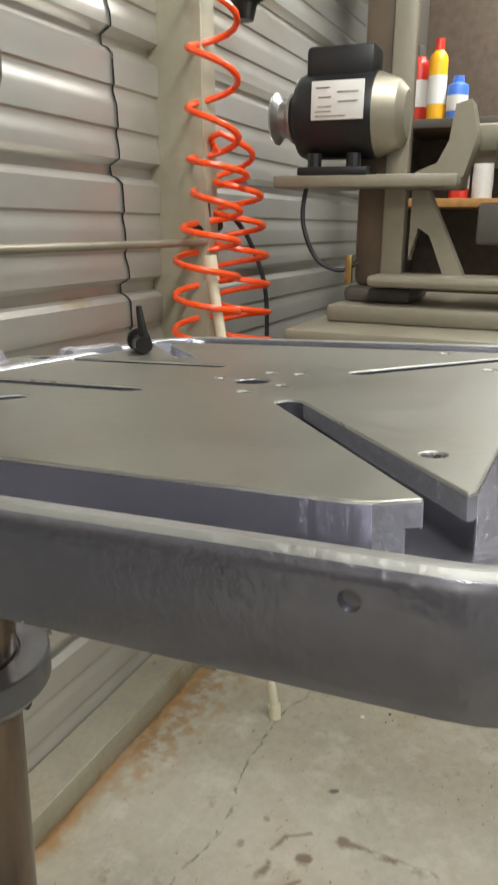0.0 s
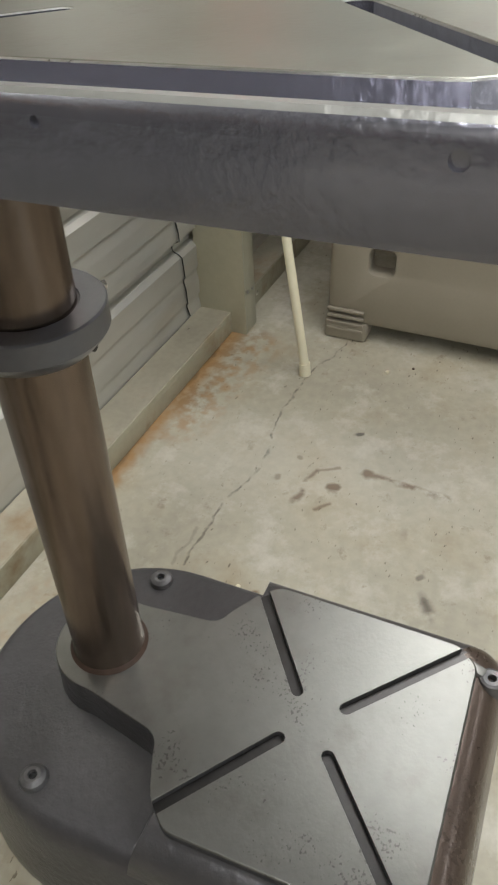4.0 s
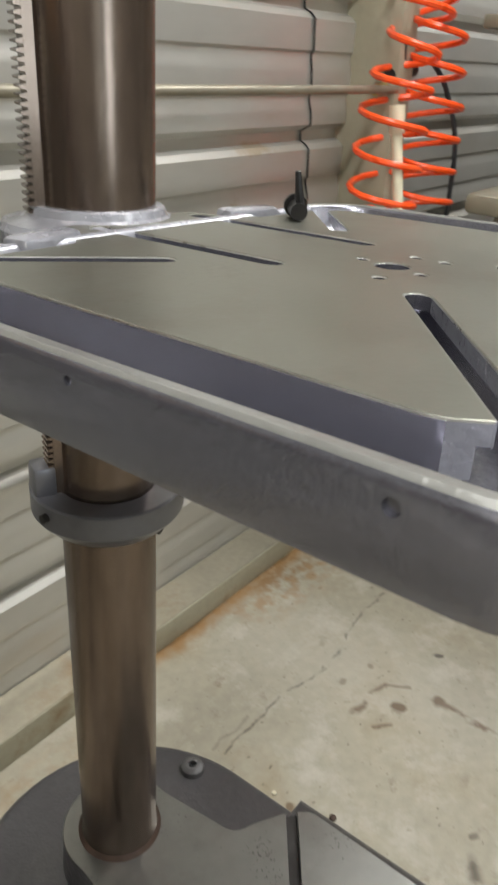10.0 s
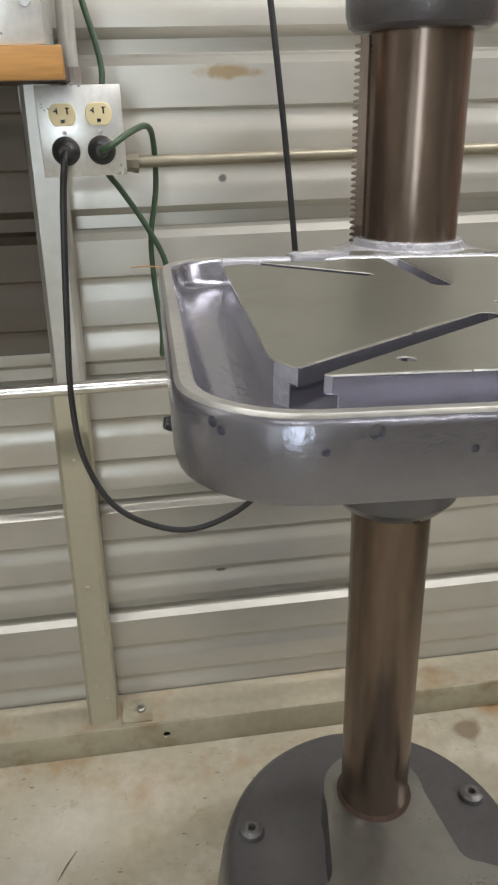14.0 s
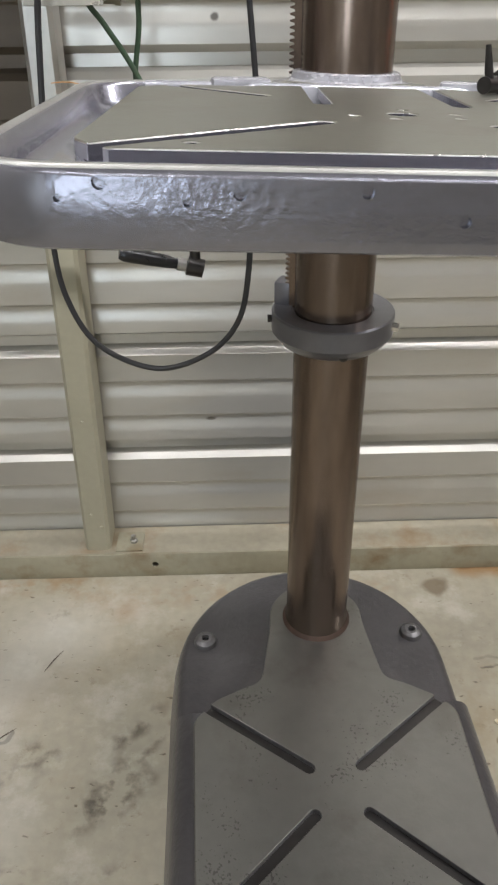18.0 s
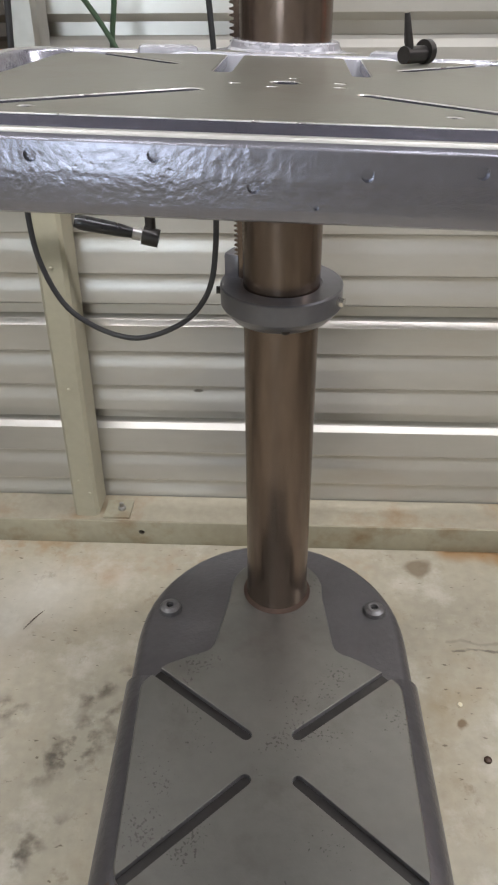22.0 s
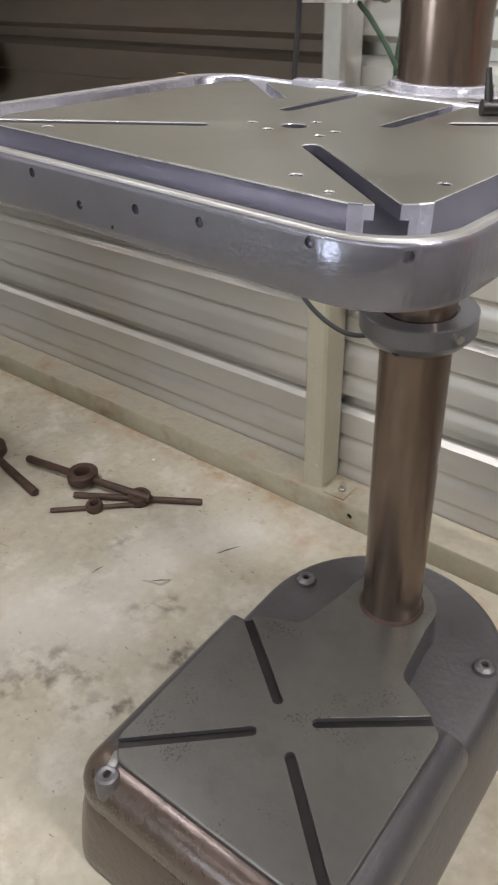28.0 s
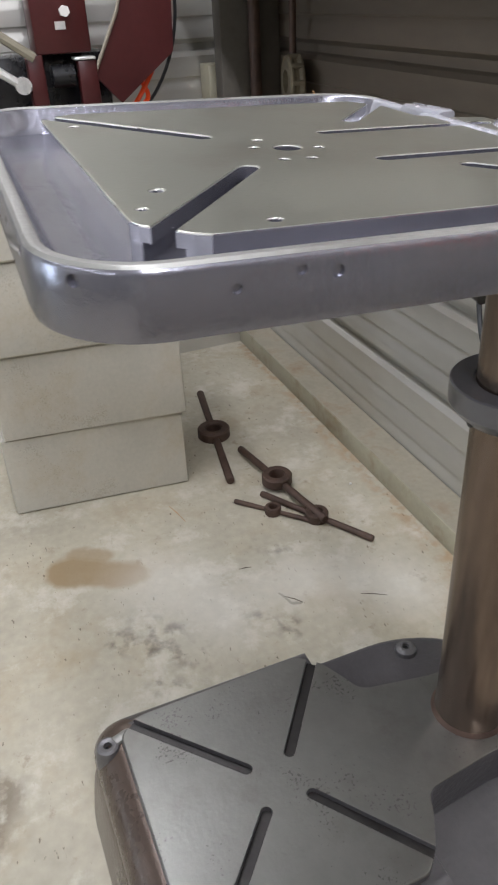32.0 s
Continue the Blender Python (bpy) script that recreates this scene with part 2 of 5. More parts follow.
WOOD = mat("varnished_pine", (0.42, 0.22, 0.07), 0.4, 0, 0.3, 5, 60, 0.1, 60, stretch=(0.6, 6, 6))
DARKWOOD = mat("dark_stained_board", (0.09, 0.065, 0.045), 0.6, 0, 0.3, 5, 60, 0.1, 60, stretch=(0.6, 6, 6))
TANPLASTIC = mat("taupe_blow_moulded_plastic", (0.27, 0.235, 0.18), 0.5, 0, 0.06, 5, 120, 0.2, 150)
CREAM = mat("cream_machine_enamel", (0.25, 0.225, 0.165), 0.4, 0.05, 0.12, 6, 60, 0.1, 60)
DARKGREY = mat("dark_machine_paint", (0.1, 0.09, 0.075), 0.45, 0.1, 0.2, 6, 60, 0.1, 60)
MOTORBLACK = mat("black_motor_enamel", (0.018, 0.018, 0.019), 0.4, 0.1, 0.2, 10, 80, 0.05)
LABEL = mat("paper_label", (0.72, 0.7, 0.66), 0.5, 0, 0.05, 10, 60, 0)
REDPAINT = mat("dark_red_enamel", (0.06, 0.011, 0.011), 0.35, 0.05, 0.2, 6, 60, 0.06)
YELLOW = mat("yellow_plastic", (0.85, 0.42, 0.01), 0.35, 0, 0.05, 10, 60, 0)
RED = mat("red_plastic", (0.6, 0.03, 0.015), 0.35, 0, 0.05, 10, 60, 0)
BLUE = mat("blue_label", (0.06, 0.17, 0.6), 0.35, 0, 0.05, 10, 60, 0)
CEIL = mat("ceiling_sheet", (0.4, 0.39, 0.36), 0.6, 0, 0.1, 3, 40, 0)
# guessed brown with the shade below the wall shelf mixed into it
SHADEPANEL = mat("brown_shade_sheet", (0.14, 0.113, 0.085), 0.5, 0.2, 0.2, 3, 40, 0.05, 30, stretch=(0.35, 1, 1))
LAMP = glow("fluorescent_tube", (1.0, 1.0, 1.05), 10.0)


def floor_material():
    m = mat("stained_concrete", (0.395, 0.36, 0.275), 0.6, 0, 0.24, 2.2, 45, 0.25, 70, dark=(0.29, 0.225, 0.13), dark_amount=0.75, dark_scale=4.5)
    nt = m.node_tree
    n, l = nt.nodes, nt.links
    b = n["Principled BSDF"]
    col = b.inputs["Base Color"].links[0].from_socket
    geo = n.new("ShaderNodeNewGeometry")
    wob = n.new("ShaderNodeTexNoise")
    wob.inputs["Scale"].default_value = 14
    wob.inputs["Detail"].default_value = 5
    l.new(geo.outputs["Position"], wob.inputs[0])
    off = n.new("ShaderNodeVectorMath")
    off.operation = "MULTIPLY_ADD"
    l.new(wob.outputs["Color"], off.inputs[0])
    off.inputs[1].default_value = (0.05, 0.05, 0)
    l.new(geo.outputs["Position"], off.inputs[2])
    off2 = n.new("ShaderNodeVectorMath")
    off2.operation = "SUBTRACT"
    l.new(off.outputs[0], off2.inputs[0])
    off2.inputs[1].default_value = (0.025, 0.025, 0)
    off0 = n.new("ShaderNodeMapping")
    off0.inputs["Scale"].default_value = (0.6, 1.5, 1)
    off0.inputs["Rotation"].default_value = (0, 0, 0.5)
    l.new(geo.outputs["Position"], off0.inputs[0])
    breakup = n.new("ShaderNodeTexNoise")
    breakup.inputs["Scale"].default_value = 28
    breakup.inputs["Detail"].default_value = 4
    l.new(geo.outputs["Position"], breakup.inputs[0])
    # pale worn patches
    pn = n.new("ShaderNodeTexNoise")
    pn.inputs["Scale"].default_value = 6.5
    pn.inputs["Detail"].default_value = 8
    pn.inputs["Roughness"].default_value = 0.68
    l.new(geo.outputs["Position"], pn.inputs[0])
    pr = n.new("ShaderNodeMapRange")
    pr.inputs[1].default_value, pr.inputs[2].default_value, pr.inputs[4].default_value = 0.52, 0.7, 0.85
    l.new(pn.outputs[0], pr.inputs[0])
    px = n.new("ShaderNodeMix")
    px.data_type = "RGBA"
    px.inputs[7].default_value = (0.56, 0.53, 0.45, 1)
    l.new(pr.outputs[0], px.inputs[0])
    l.new(col, px.inputs[6])
    col = px.outputs[2]
    # small dark flecks in loose groups
    fl = n.new("ShaderNodeTexNoise")
    fl.inputs["Scale"].default_value = 75
    fl.inputs["Detail"].default_value = 2
    l.new(off0.outputs[0], fl.inputs[0])
    fa = n.new("ShaderNodeMath")
    fa.operation = "MULTIPLY_ADD"
    l.new(pn.outputs[0], fa.inputs[0])
    fa.inputs[1].default_value = -0.35
    l.new(fl.outputs[0], fa.inputs[2])
    fr = n.new("ShaderNodeMapRange")
    fr.inputs[1].default_value, fr.inputs[2].default_value, fr.inputs[4].default_value = 0.515, 0.575, 0.75
    l.new(fa.outputs[0], fr.inputs[0])
    fx = n.new("ShaderNodeMix")
    fx.data_type = "RGBA"
    fx.inputs[7].default_value = (0.1, 0.075, 0.045, 1)
    l.new(fr.outputs[0], fx.inputs[0])
    l.new(col, fx.inputs[6])
    col = fx.outputs[2]
    # speckles of dirt and small spills
    sp = n.new("ShaderNodeTexNoise")
    sp.inputs["Scale"].default_value = 17
    sp.inputs["Detail"].default_value = 6
    sp.inputs["Roughness"].default_value = 0.7
    l.new(geo.outputs["Position"], sp.inputs[0])
    spr = n.new("ShaderNodeValToRGB")
    spr.color_ramp.elements[0].position, spr.color_ramp.elements[1].position = 0.6, 0.7
    spr.color_ramp.elements[1].color = (0.55, 0.55, 0.55, 1)
    l.new(sp.outputs[0], spr.inputs[0])
    mx = n.new("ShaderNodeMix")
    mx.data_type = "RGBA"
    mx.inputs[7].default_value = (0.2, 0.15, 0.09, 1)
    l.new(spr.outputs[0], mx.inputs[0])
    l.new(col, mx.inputs[6])
    col = mx.outputs[2]

    def streak(a, c, width, colour, amount, soft=0.6, broken=0.0):
        """A stain along the segment from a to c on the concrete."""
        nonlocal col
        ax, ay = a
        dx, dy = c[0] - ax, c[1] - ay
        ll = dx * dx + dy * dy + 1e-9
        rel = n.new("ShaderNodeVectorMath")
        rel.operation = "SUBTRACT"
        l.new(off2.outputs[0], rel.inputs[0])
        rel.inputs[1].default_value = (ax, ay, 0)
        dot = n.new("ShaderNodeVectorMath")
        dot.operation = "DOT_PRODUCT"
        l.new(rel.outputs[0], dot.inputs[0])
        dot.inputs[1].default_value = (dx / ll, dy / ll, 0)
        cl = n.new("ShaderNodeClamp")
        l.new(dot.outputs["Value"], cl.inputs[0])
        sc = n.new("ShaderNodeVectorMath")
        sc.operation = "SCALE"
        sc.inputs[0].default_value = (dx, dy, 0)
        l.new(cl.outputs[0], sc.inputs["Scale"])
        di = n.new("ShaderNodeVectorMath")
        di.operation = "DISTANCE"
        l.new(rel.outputs[0], di.inputs[0])
        l.new(sc.outputs[0], di.inputs[1])
        mr = n.new("ShaderNodeMapRange")
        mr.interpolation_type = "SMOOTHSTEP"
        mr.inputs[1].default_value, mr.inputs[2].default_value = width * (1 - soft), width
        mr.inputs[3].default_value, mr.inputs[4].default_value = amount, 0
        l.new(di.outputs["Value"], mr.inputs[0])
        fac = mr.outputs[0]
        if broken:
            br = n.new("ShaderNodeMapRange")
            br.inputs[1].default_value, br.inputs[2].default_value = 0.5 - 0.15 * (1 - broken), 0.5 + 0.2 * broken
            l.new(breakup.outputs[0], br.inputs[0])
            mm = n.new("ShaderNodeMath")
            mm.operation = "MULTIPLY"
            l.new(fac, mm.inputs[0])
            l.new(br.outputs[0], mm.inputs[1])
            fac = mm.outputs[0]
        mixer = n.new("ShaderNodeMix")
        mixer.data_type = "RGBA"
        mixer.inputs[7].default_value = (*colour, 1)
        l.new(fac, mixer.inputs[0])
        l.new(col, mixer.inputs[6])
        col = mixer.outputs[2]

    FLOOR_MARKS(streak)
    l.new(col, b.inputs["Base Color"])
    return m


def FLOOR_MARKS(streak):
    rust, brown, dark, pale = (0.31, 0.155, 0.04), (0.13, 0.075, 0.03), (0.07, 0.055, 0.04), (0.72, 0.7, 0.64)
    streak((0.4, 0.352), (1.22, 0.325), 0.05, rust, 0.75, 1.0)
    streak((0.4, 0.356), (1.2, 0.336), 0.014, brown, 0.8, 0.9)
    streak((0.5, 0.34), (1.2, 0.315), 0.06, rust, 0.5, 1.0, 0.4)
    streak((0.85, 0.3), (1.2, 0.27), 0.08, brown, 0.45, 1.0, 0.4)
    streak((0.75, 0.27), (1.15, 0.23), 0.1, rust, 0.6, 1.0, 0.6)
    streak((-0.45, 0.35), (-1.9, 0.4), 0.05, rust, 0.4, 1.0, 0.4)
    streak((-0.45, 0.3), (0.2, 0.3), 0.06, rust, 0.25, 1.0, 0.5)
    for a, c in (((0.358, 0.065), (0.436, 0.072)), ((0.436, 0.072), (0.542, 0.069)), ((0.542, 0.069), (0.608, 0.044)), ((0.608, 0.044), (0.696, 0.032)), ((0.696, 0.032), (0.87, 0.059)), ((0.87, 0.059), (1.045, 0.055)), ((1.045, 0.055), (1.26, 0.0))):
        streak(a, c, 0.0046, dark, 0.7, 0.8, 0.5)
    streak((0.875, -0.139), (0.875, -0.139), 0.012, dark, 0.95)
    streak((0.68, -0.143), (0.68, -0.143), 0.019, brown, 1.0)
    streak((0.745, -0.201), (0.745, -0.201), 0.019, brown, 1.0)
    streak((0.745, -0.201), (0.732, -0.382), 0.013, brown, 0.95, 0.9, 0.2)
    streak((0.722, -0.096), (0.747, -0.142), 0.008, brown, 0.7, 0.9)
    streak((0.722, -0.096), (0.609, -0.077), 0.012, brown, 0.85, 0.9, 0.3)
    streak((0.62, -0.147), (0.6, -0.13), 0.009, brown, 0.7, 0.9)
    streak((0.664, -0.008), (0.664, -0.008), 0.013, brown, 0.6)
    streak((0.749, -0.042), (0.749, -0.042), 0.01, brown, 0.6)
    streak((0.628, -0.297), (0.6, -0.33), 0.03, brown, 0.4, 1.0, 0.5)
    streak((0.417, -0.416), (0.45, -0.4), 0.022, dark, 0.75, 1.0, 0.3)
    streak((0.498, -0.381), (0.498, -0.381), 0.012, dark, 0.6)
    streak((0.325, 0.296), (0.325, 0.296), 0.036, (0.17, 0.13, 0.08), 0.8, 0.4)
    streak((0.344, 0.088), (0.46, 0.086), 0.005, dark, 0.25, 0.8)
    streak((0.344, -0.111), (0.344, -0.111), 0.013, brown, 0.8)
    for x, y, w in ((-0.305, -0.032, 0.03), (-0.313, -0.166, 0.03), (-0.263, -0.053, 0.02), (-0.339, -0.139, 0.05), (-0.369, -0.325, 0.04), (-0.362, -0.179, 0.05), (-0.42, -0.355, 0.05), (-0.515, -0.326, 0.06), (-0.602, -0.354, 0.05), (-0.582, -0.425, 0.05), (-0.728, -0.001, 0.04), (-0.5, -0.1, 0.05)):
        streak((x - 0.03, y - 0.03), (x + 0.03, y + 0.03), w, dark, 0.75, 1.0, 0.8)
    streak((-0.34, -0.715), (-0.25, -0.745), 0.06, (0.12, 0.09, 0.055), 0.7, 0.9, 0.2)
    streak((-0.583, -0.063), (-0.54, -0.03), 0.005, dark, 0.6)
    streak((-0.88, -0.5), (-0.8, -0.36), 0.06, (0.24, 0.16, 0.07), 0.8, 0.45)
    streak((-0.93, -0.456), (-0.9, -0.4), 0.035, (0.25, 0.17, 0.08), 0.6, 0.6)
    streak((-0.75, -0.3), (-0.6, -0.2), 0.2, pale, 0.32, 1.0)
    streak((-0.5, 0.2), (-0.62, 0.0), 0.16, pale, 0.32, 1.0)
    streak((-0.36, 0.26), (-0.36, 0.26), 0.05, rust, 0.4, 1.0)
    streak((0.8, -0.4), (0.7, 0.15), 0.25, pale, 0.15, 1.0)


FLOOR = floor_material()


# ---------------------------------------------------------------- mesh helpers
def finish(name, bm, material, parent=None, label="", smooth=30.0):
    bmesh.ops.remove_doubles(bm, verts=bm.verts, dist=1e-6)
    bmesh.ops.recalc_face_normals(bm, faces=bm.faces)
    me = bpy.data.meshes.new(name)
    bm.to_mesh(me)
    bm.free()
    me.materials.append(material)
    if smooth:
        me.shade_smooth()
        me.set_sharp_from_angle(angle=radians(smooth))
    ob = new(name, me)
    if parent:
        ob.parent = parent
    if label:
        ob["label"] = label
    return ob


def part(name, bm, material, parent, label="", smooth=30.0):
    return finish(name, bm, material, parent, label, smooth)


def thing(name, at=(0, 0, 0), label="", category="", group="", kind="", turn=0.0):
    ob = new(name)
    ob.matrix_basis = pose(*at, 0, 0, turn)
    return tagged(ob, label, category, group, kind)


def box(bm, x0, x1, y0, y1, z0, z1, bevel=0.0, m=None, seg=2):
    r = bmesh.ops.create_cube(bm, size=1.0)
    vs = r["verts"]
    for v in vs:
        v.co = Vector(((x0 + x1) / 2 + v.co.x * (x1 - x0), (y0 + y1) / 2 + v.co.y * (y1 - y0), (z0 + z1) / 2 + v.co.z * (z1 - z0)))
    if bevel:
        es = list({e for v in vs for e in v.link_edges})
        r = bmesh.ops.bevel(bm, geom=es, offset=bevel, segments=seg, profile=0.5, affect="EDGES")
        vs = list({v for f in r["faces"] for v in f.verts} | {v for v in vs if v.is_valid})
    if m is not None:
        bmesh.ops.transform(bm, matrix=m, verts=vs)
    return bm


def boxm(*a, **k):
    return box(bmesh.new(), *a, **k)


def loft(bm, loops, closed=True, cap0=True, cap1=True):
    rows = [[bm.verts.new(p) for p in lp] for lp in loops]
    n = len(rows[0])
    for a, b in zip(rows, rows[1:]):
        for i in range(n if closed else n - 1):
            j = (i + 1) % n
            bm.faces.new((a[i], a[j], b[j], b[i]))
    if cap0:
        bm.faces.new(rows[0][::-1])
    if cap1:
        bm.faces.new(rows[-1])
    return bm


def lathe(bm, prof, n=40, m=None):
    """A turned body round z: prof is a list of (radius, z)."""
    loops = [[Vector((max(r, 1e-5) * math.cos(2 * math.pi * i / n), max(r, 1e-5) * math.sin(2 * math.pi * i / n), z)) for i in range(n)] for r, z in prof]
    if m is not None:
        loops = [[m @ p for p in lp] for lp in loops]
    return loft(bm, loops)


def tube(bm, pts, r, n=10, caps=True):
    """A round bar along a line of points; r may be a list."""
    pts = [Vector(p) for p in pts]
    rs = r if isinstance(r, (list, tuple)) else [r] * len(pts)
    up = Vector((0.13, 0.31, 1)).normalized()
    loops, side = [], None
    for i, p in enumerate(pts):
        d = (pts[min(i + 1, len(pts) - 1)] - pts[max(i - 1, 0)]).normalized()
        if side is None:
            side = d.cross(up).normalized()
        side = (side - d * side.dot(d)).normalized()
        up2 = d.cross(side)
        loops.append([p + (side * math.cos(2 * math.pi * k / n) + up2 * math.sin(2 * math.pi * k / n)) * rs[i] for k in range(n)])
    return loft(bm, loops, True, caps, caps)


def bar(a, b, r, n=14, bm=None):
    return tube(bm or bmesh.new(), [a, b], r, n)


def spline(ctrl, n=8):
    """A smooth line through the given points."""
    c = [Vector(p) for p in ctrl]
    c = [2 * c[0] - c[1]] + c + [2 * c[-1] - c[-2]]
    out = []
    for i in range(1, len(c) - 2):
        for k in range(n):
            t = k / n
            out.append(0.5 * (2 * c[i] + (c[i + 1] - c[i - 1]) * t + (2 * c[i - 1] - 5 * c[i] + 4 * c[i + 1] - c[i + 2]) * t * t + (3 * c[i] - c[i - 1] - 3 * c[i + 1] + c[i + 2]) * t ** 3))
    out.append(c[-2])
    return out


def rounded(x0, x1, y0, y1, radii, n=8):
    """A rounded rectangle, anticlockwise from the lower left corner; radii: ll, lr, ur, ul."""
    pts = []
    for (cx, cy, a0), r in zip(((x0, y0, 180), (x1, y0, 270), (x1, y1, 0), (x0, y1, 90)), radii):
        ox, oy = cx + (r if cx == x0 else -r), cy + (r if cy == y0 else -r)
        for k in range(n + 1):
            a = radians(a0 + 90 * k / n)
            pts.append((ox + r * math.cos(a), oy + r * math.sin(a)))
    return pts


def prism(bm, pts, z0, z1):
    return loft(bm, [[Vector((x, y, z)) for x, y in pts] for z in (z0, z1)])


def carve(ob, cutters, bevel=0.0, sharp=35):
    """Cuts the given bmesh out of a mesh object for good."""
    me = bpy.data.meshes.new("cutter")
    bmesh.ops.recalc_face_normals(cutters, faces=cutters.faces)
    cutters.to_mesh(me)
    cutters.free()
    tool = new("cutter", me)
    tool.matrix_world = ob.matrix_world
    if ob.parent:
        tool.parent = ob.parent
    md = ob.modifiers.new("cut", "BOOLEAN")
    md.object, md.operation, md.solver = tool, "DIFFERENCE", "EXACT"
    md.use_self = True
    if bevel:
        bv = ob.modifiers.new("edge", "BEVEL")
        bv.width, bv.segments, bv.limit_method, bv.angle_limit = bevel, 2, "ANGLE", radians(40)
    dg = bpy.context.evaluated_depsgraph_get()
    done = bpy.data.meshes.new_from_object(ob.evaluated_get(dg))
    ob.modifiers.clear()
    ob.data = done
    done.shade_smooth()
    done.set_sharp_from_angle(angle=radians(sharp))
    bpy.data.objects.remove(tool)
    return ob


def slot_cutter(bm, a, b, width, z0, z1, n=6):
    """A straight groove from a to b with round ends."""
    a, b = Vector((*a, 0)), Vector((*b, 0))
    d = (b - a).normalized()
    s = Vector((-d.y, d.x, 0))
    w = width / 2
    turns = [math.pi * k / n for k in range(n + 1)]
    pts = [a + (s * math.cos(q) - d * math.sin(q)) * w for q in turns] + [b + (d * math.sin(q) - s * math.cos(q)) * w for q in turns]
    return loft(bm, [[Vector((p.x, p.y, z)) for p in pts] for z in (z0, z1)])


def hole_cutter(bm, centre, axis, r, depth, n=14):
    c, d = Vector(centre), Vector(axis).normalized()
    return tube(bm, [c - d * depth, c + d * depth], r, n)


def skin(ob, material, test):
    """Gives the faces that pass the test a second material."""
    ob.data.materials.append(material)
    k = len(ob.data.materials) - 1
    for f in ob.data.polygons:
        if test(f.center, f.normal):
            f.material_index = k


# ---------------------------------------------------------------- setting
WT = Matrix.Translation((0, 0.358, 0)) @ Matrix.Rotation(radians(-1.3), 4, "Z")  # wall line: x along it, y=0 the sill's face
SHEET, RIB, RIB0 = 0.1, 0.2525, 0.27


def placed(ob, m=WT):
    ob.matrix_basis = m @ ob.matrix_basis
    return ob


def sheet_profile(z0, z1):
    """Depth and height of the ribbed sheet, from below up."""
    out = [(0.0, z0)]
    for z, dy in ((0.07, 0), (0.077, 0.0008), (0.085, 0.0025), (0.095, 0.0047), (0.102, 0.0052), (0.108, 0.0042), (0.112, 0), (0.15, 0), (0.157, 0.0008), (0.165, 0.0025), (0.175, 0.0047), (0.182, 0.0052), (0.188, 0.0042), (0.192, 0)):
        if z0 < z < z1:
            out.append((dy, z))
    for k in range(0, 20):
        b = RIB0 + RIB * k
        for dz, dy in ((-0.0165, 0), (-0.0055, 0.011), (0.0, 0.025), (0.02, 0.026), (0.034, 0), (0.054, 0), (0.061, 0.0008), (0.069, 0.0025), (0.079, 0.0047), (0.086, 0.0052), (0.092, 0.0042), (0.096, 0), (0.136, 0), (0.143, 0.0008), (0.151, 0.0025), (0.161, 0.0047), (0.168, 0.0052), (0.174, 0.0042), (0.178, 0)):
            if z0 < b + dz < z1:
                out.append((dy, b + dz))
    return out + [(0.0, z1)]


def sheet(name, x0, x1, z0, z1, v, lean=0.0):
    bm = bmesh.new()
    prof = sheet_profile(z0, z1)
    front = [(v + dy, z) for dy, z in prof]
    back = [(v + dy + 0.003, z) for dy, z in prof[::-1]]
    loops = [[Vector((x + (lean * z if x == x0 else 0.0), y, z)) for y, z in front + back] for x in (x0, x1)]
    return loft(bm, loops)


floor = finish("floor", boxm(-2.4, 5.2, -4.6, 0.75, -0.12, 0.0), FLOOR, smooth=0)
tagged(floor, "stained pale concrete slab with cracks, rust and oil marks", "floor", kind="structure")

wall_north = placed(finish("wall_north", sheet("w", -2.0, 1.14, 0.0, 2.7, SHEET), WALL, smooth=18))
tagged(wall_north, "ribbed galvanised sheet wall with dull grey sheen", "wall", kind="structure")
seam = placed(finish("wall_panel", sheet("w", 1.128, 5.0, 0.0, 2.7, SHEET - 0.004, -0.08), WALL, smooth=18))
tagged(seam, "ribbed galvanised sheet lapped over the next one", "wall", kind="structure")
lap = finish("panel_lap", tube(bmesh.new(), [Vector((1.126 - 0.08 * z + (0.004 if 0.3 < z % 0.2445 < 0.33 else 0.0) + 0.0025 * math.sin(z * 37), SHEET - 0.0045 + dy, z)) for dy, z in sheet_profile(0.058, 2.7)[1:]], 0.0017, 6), BAKELITE)
tagged(placed(lap), "dark jagged edge where two wall sheets lap", "panel edge", kind="structure")
west = finish("wall_west", sheet("w", -4.6, 0.0, 0.0, 2.7, 0.0), WALL, smooth=18)
tagged(west, "ribbed galvanised sheet end wall in shade", "wall", kind="structure")
west.matrix_basis = pose(-1.96, 0.52, 0, 0, 0, 90)
# no opening is known here: glowing pane added for the highlight on the column
window = finish("fill_pane", boxm(-1.6, -0.7, -4.598, -4.585, 0.5, 2.0, 0.004), glow("fill_pane_glow", (0.9, 1.0, 1.12), 4.0), smooth=0)
tagged(window, "glowing pane added opposite the drill press as fill light", "window", kind="structure")
# added lamp, unseen, that brightens the faces turned to the camera
d = bpy.data.lights.new("front_fill", "AREA")
d.shape, d.size, d.size_y, d.energy, d.color = "RECTANGLE", 0.9, 1.5, 12, (0.88, 1.0, 1.14)
o = new("front_fill", d)
o.matrix_basis = look((-1.15, -4.57, 1.25), (-1.0, 0, 1.2))
for nm, a in (("wall_south", (-2.4, 5.2, -4.72, -4.6, 0, 2.7)), ("wall_east", (5.0, 5.12, -4.6, 0.75, 0, 2.7))):
    tagged(finish(nm, boxm(*a), WALL, smooth=0), "plain pale sheet wall", "wall", kind="structure")
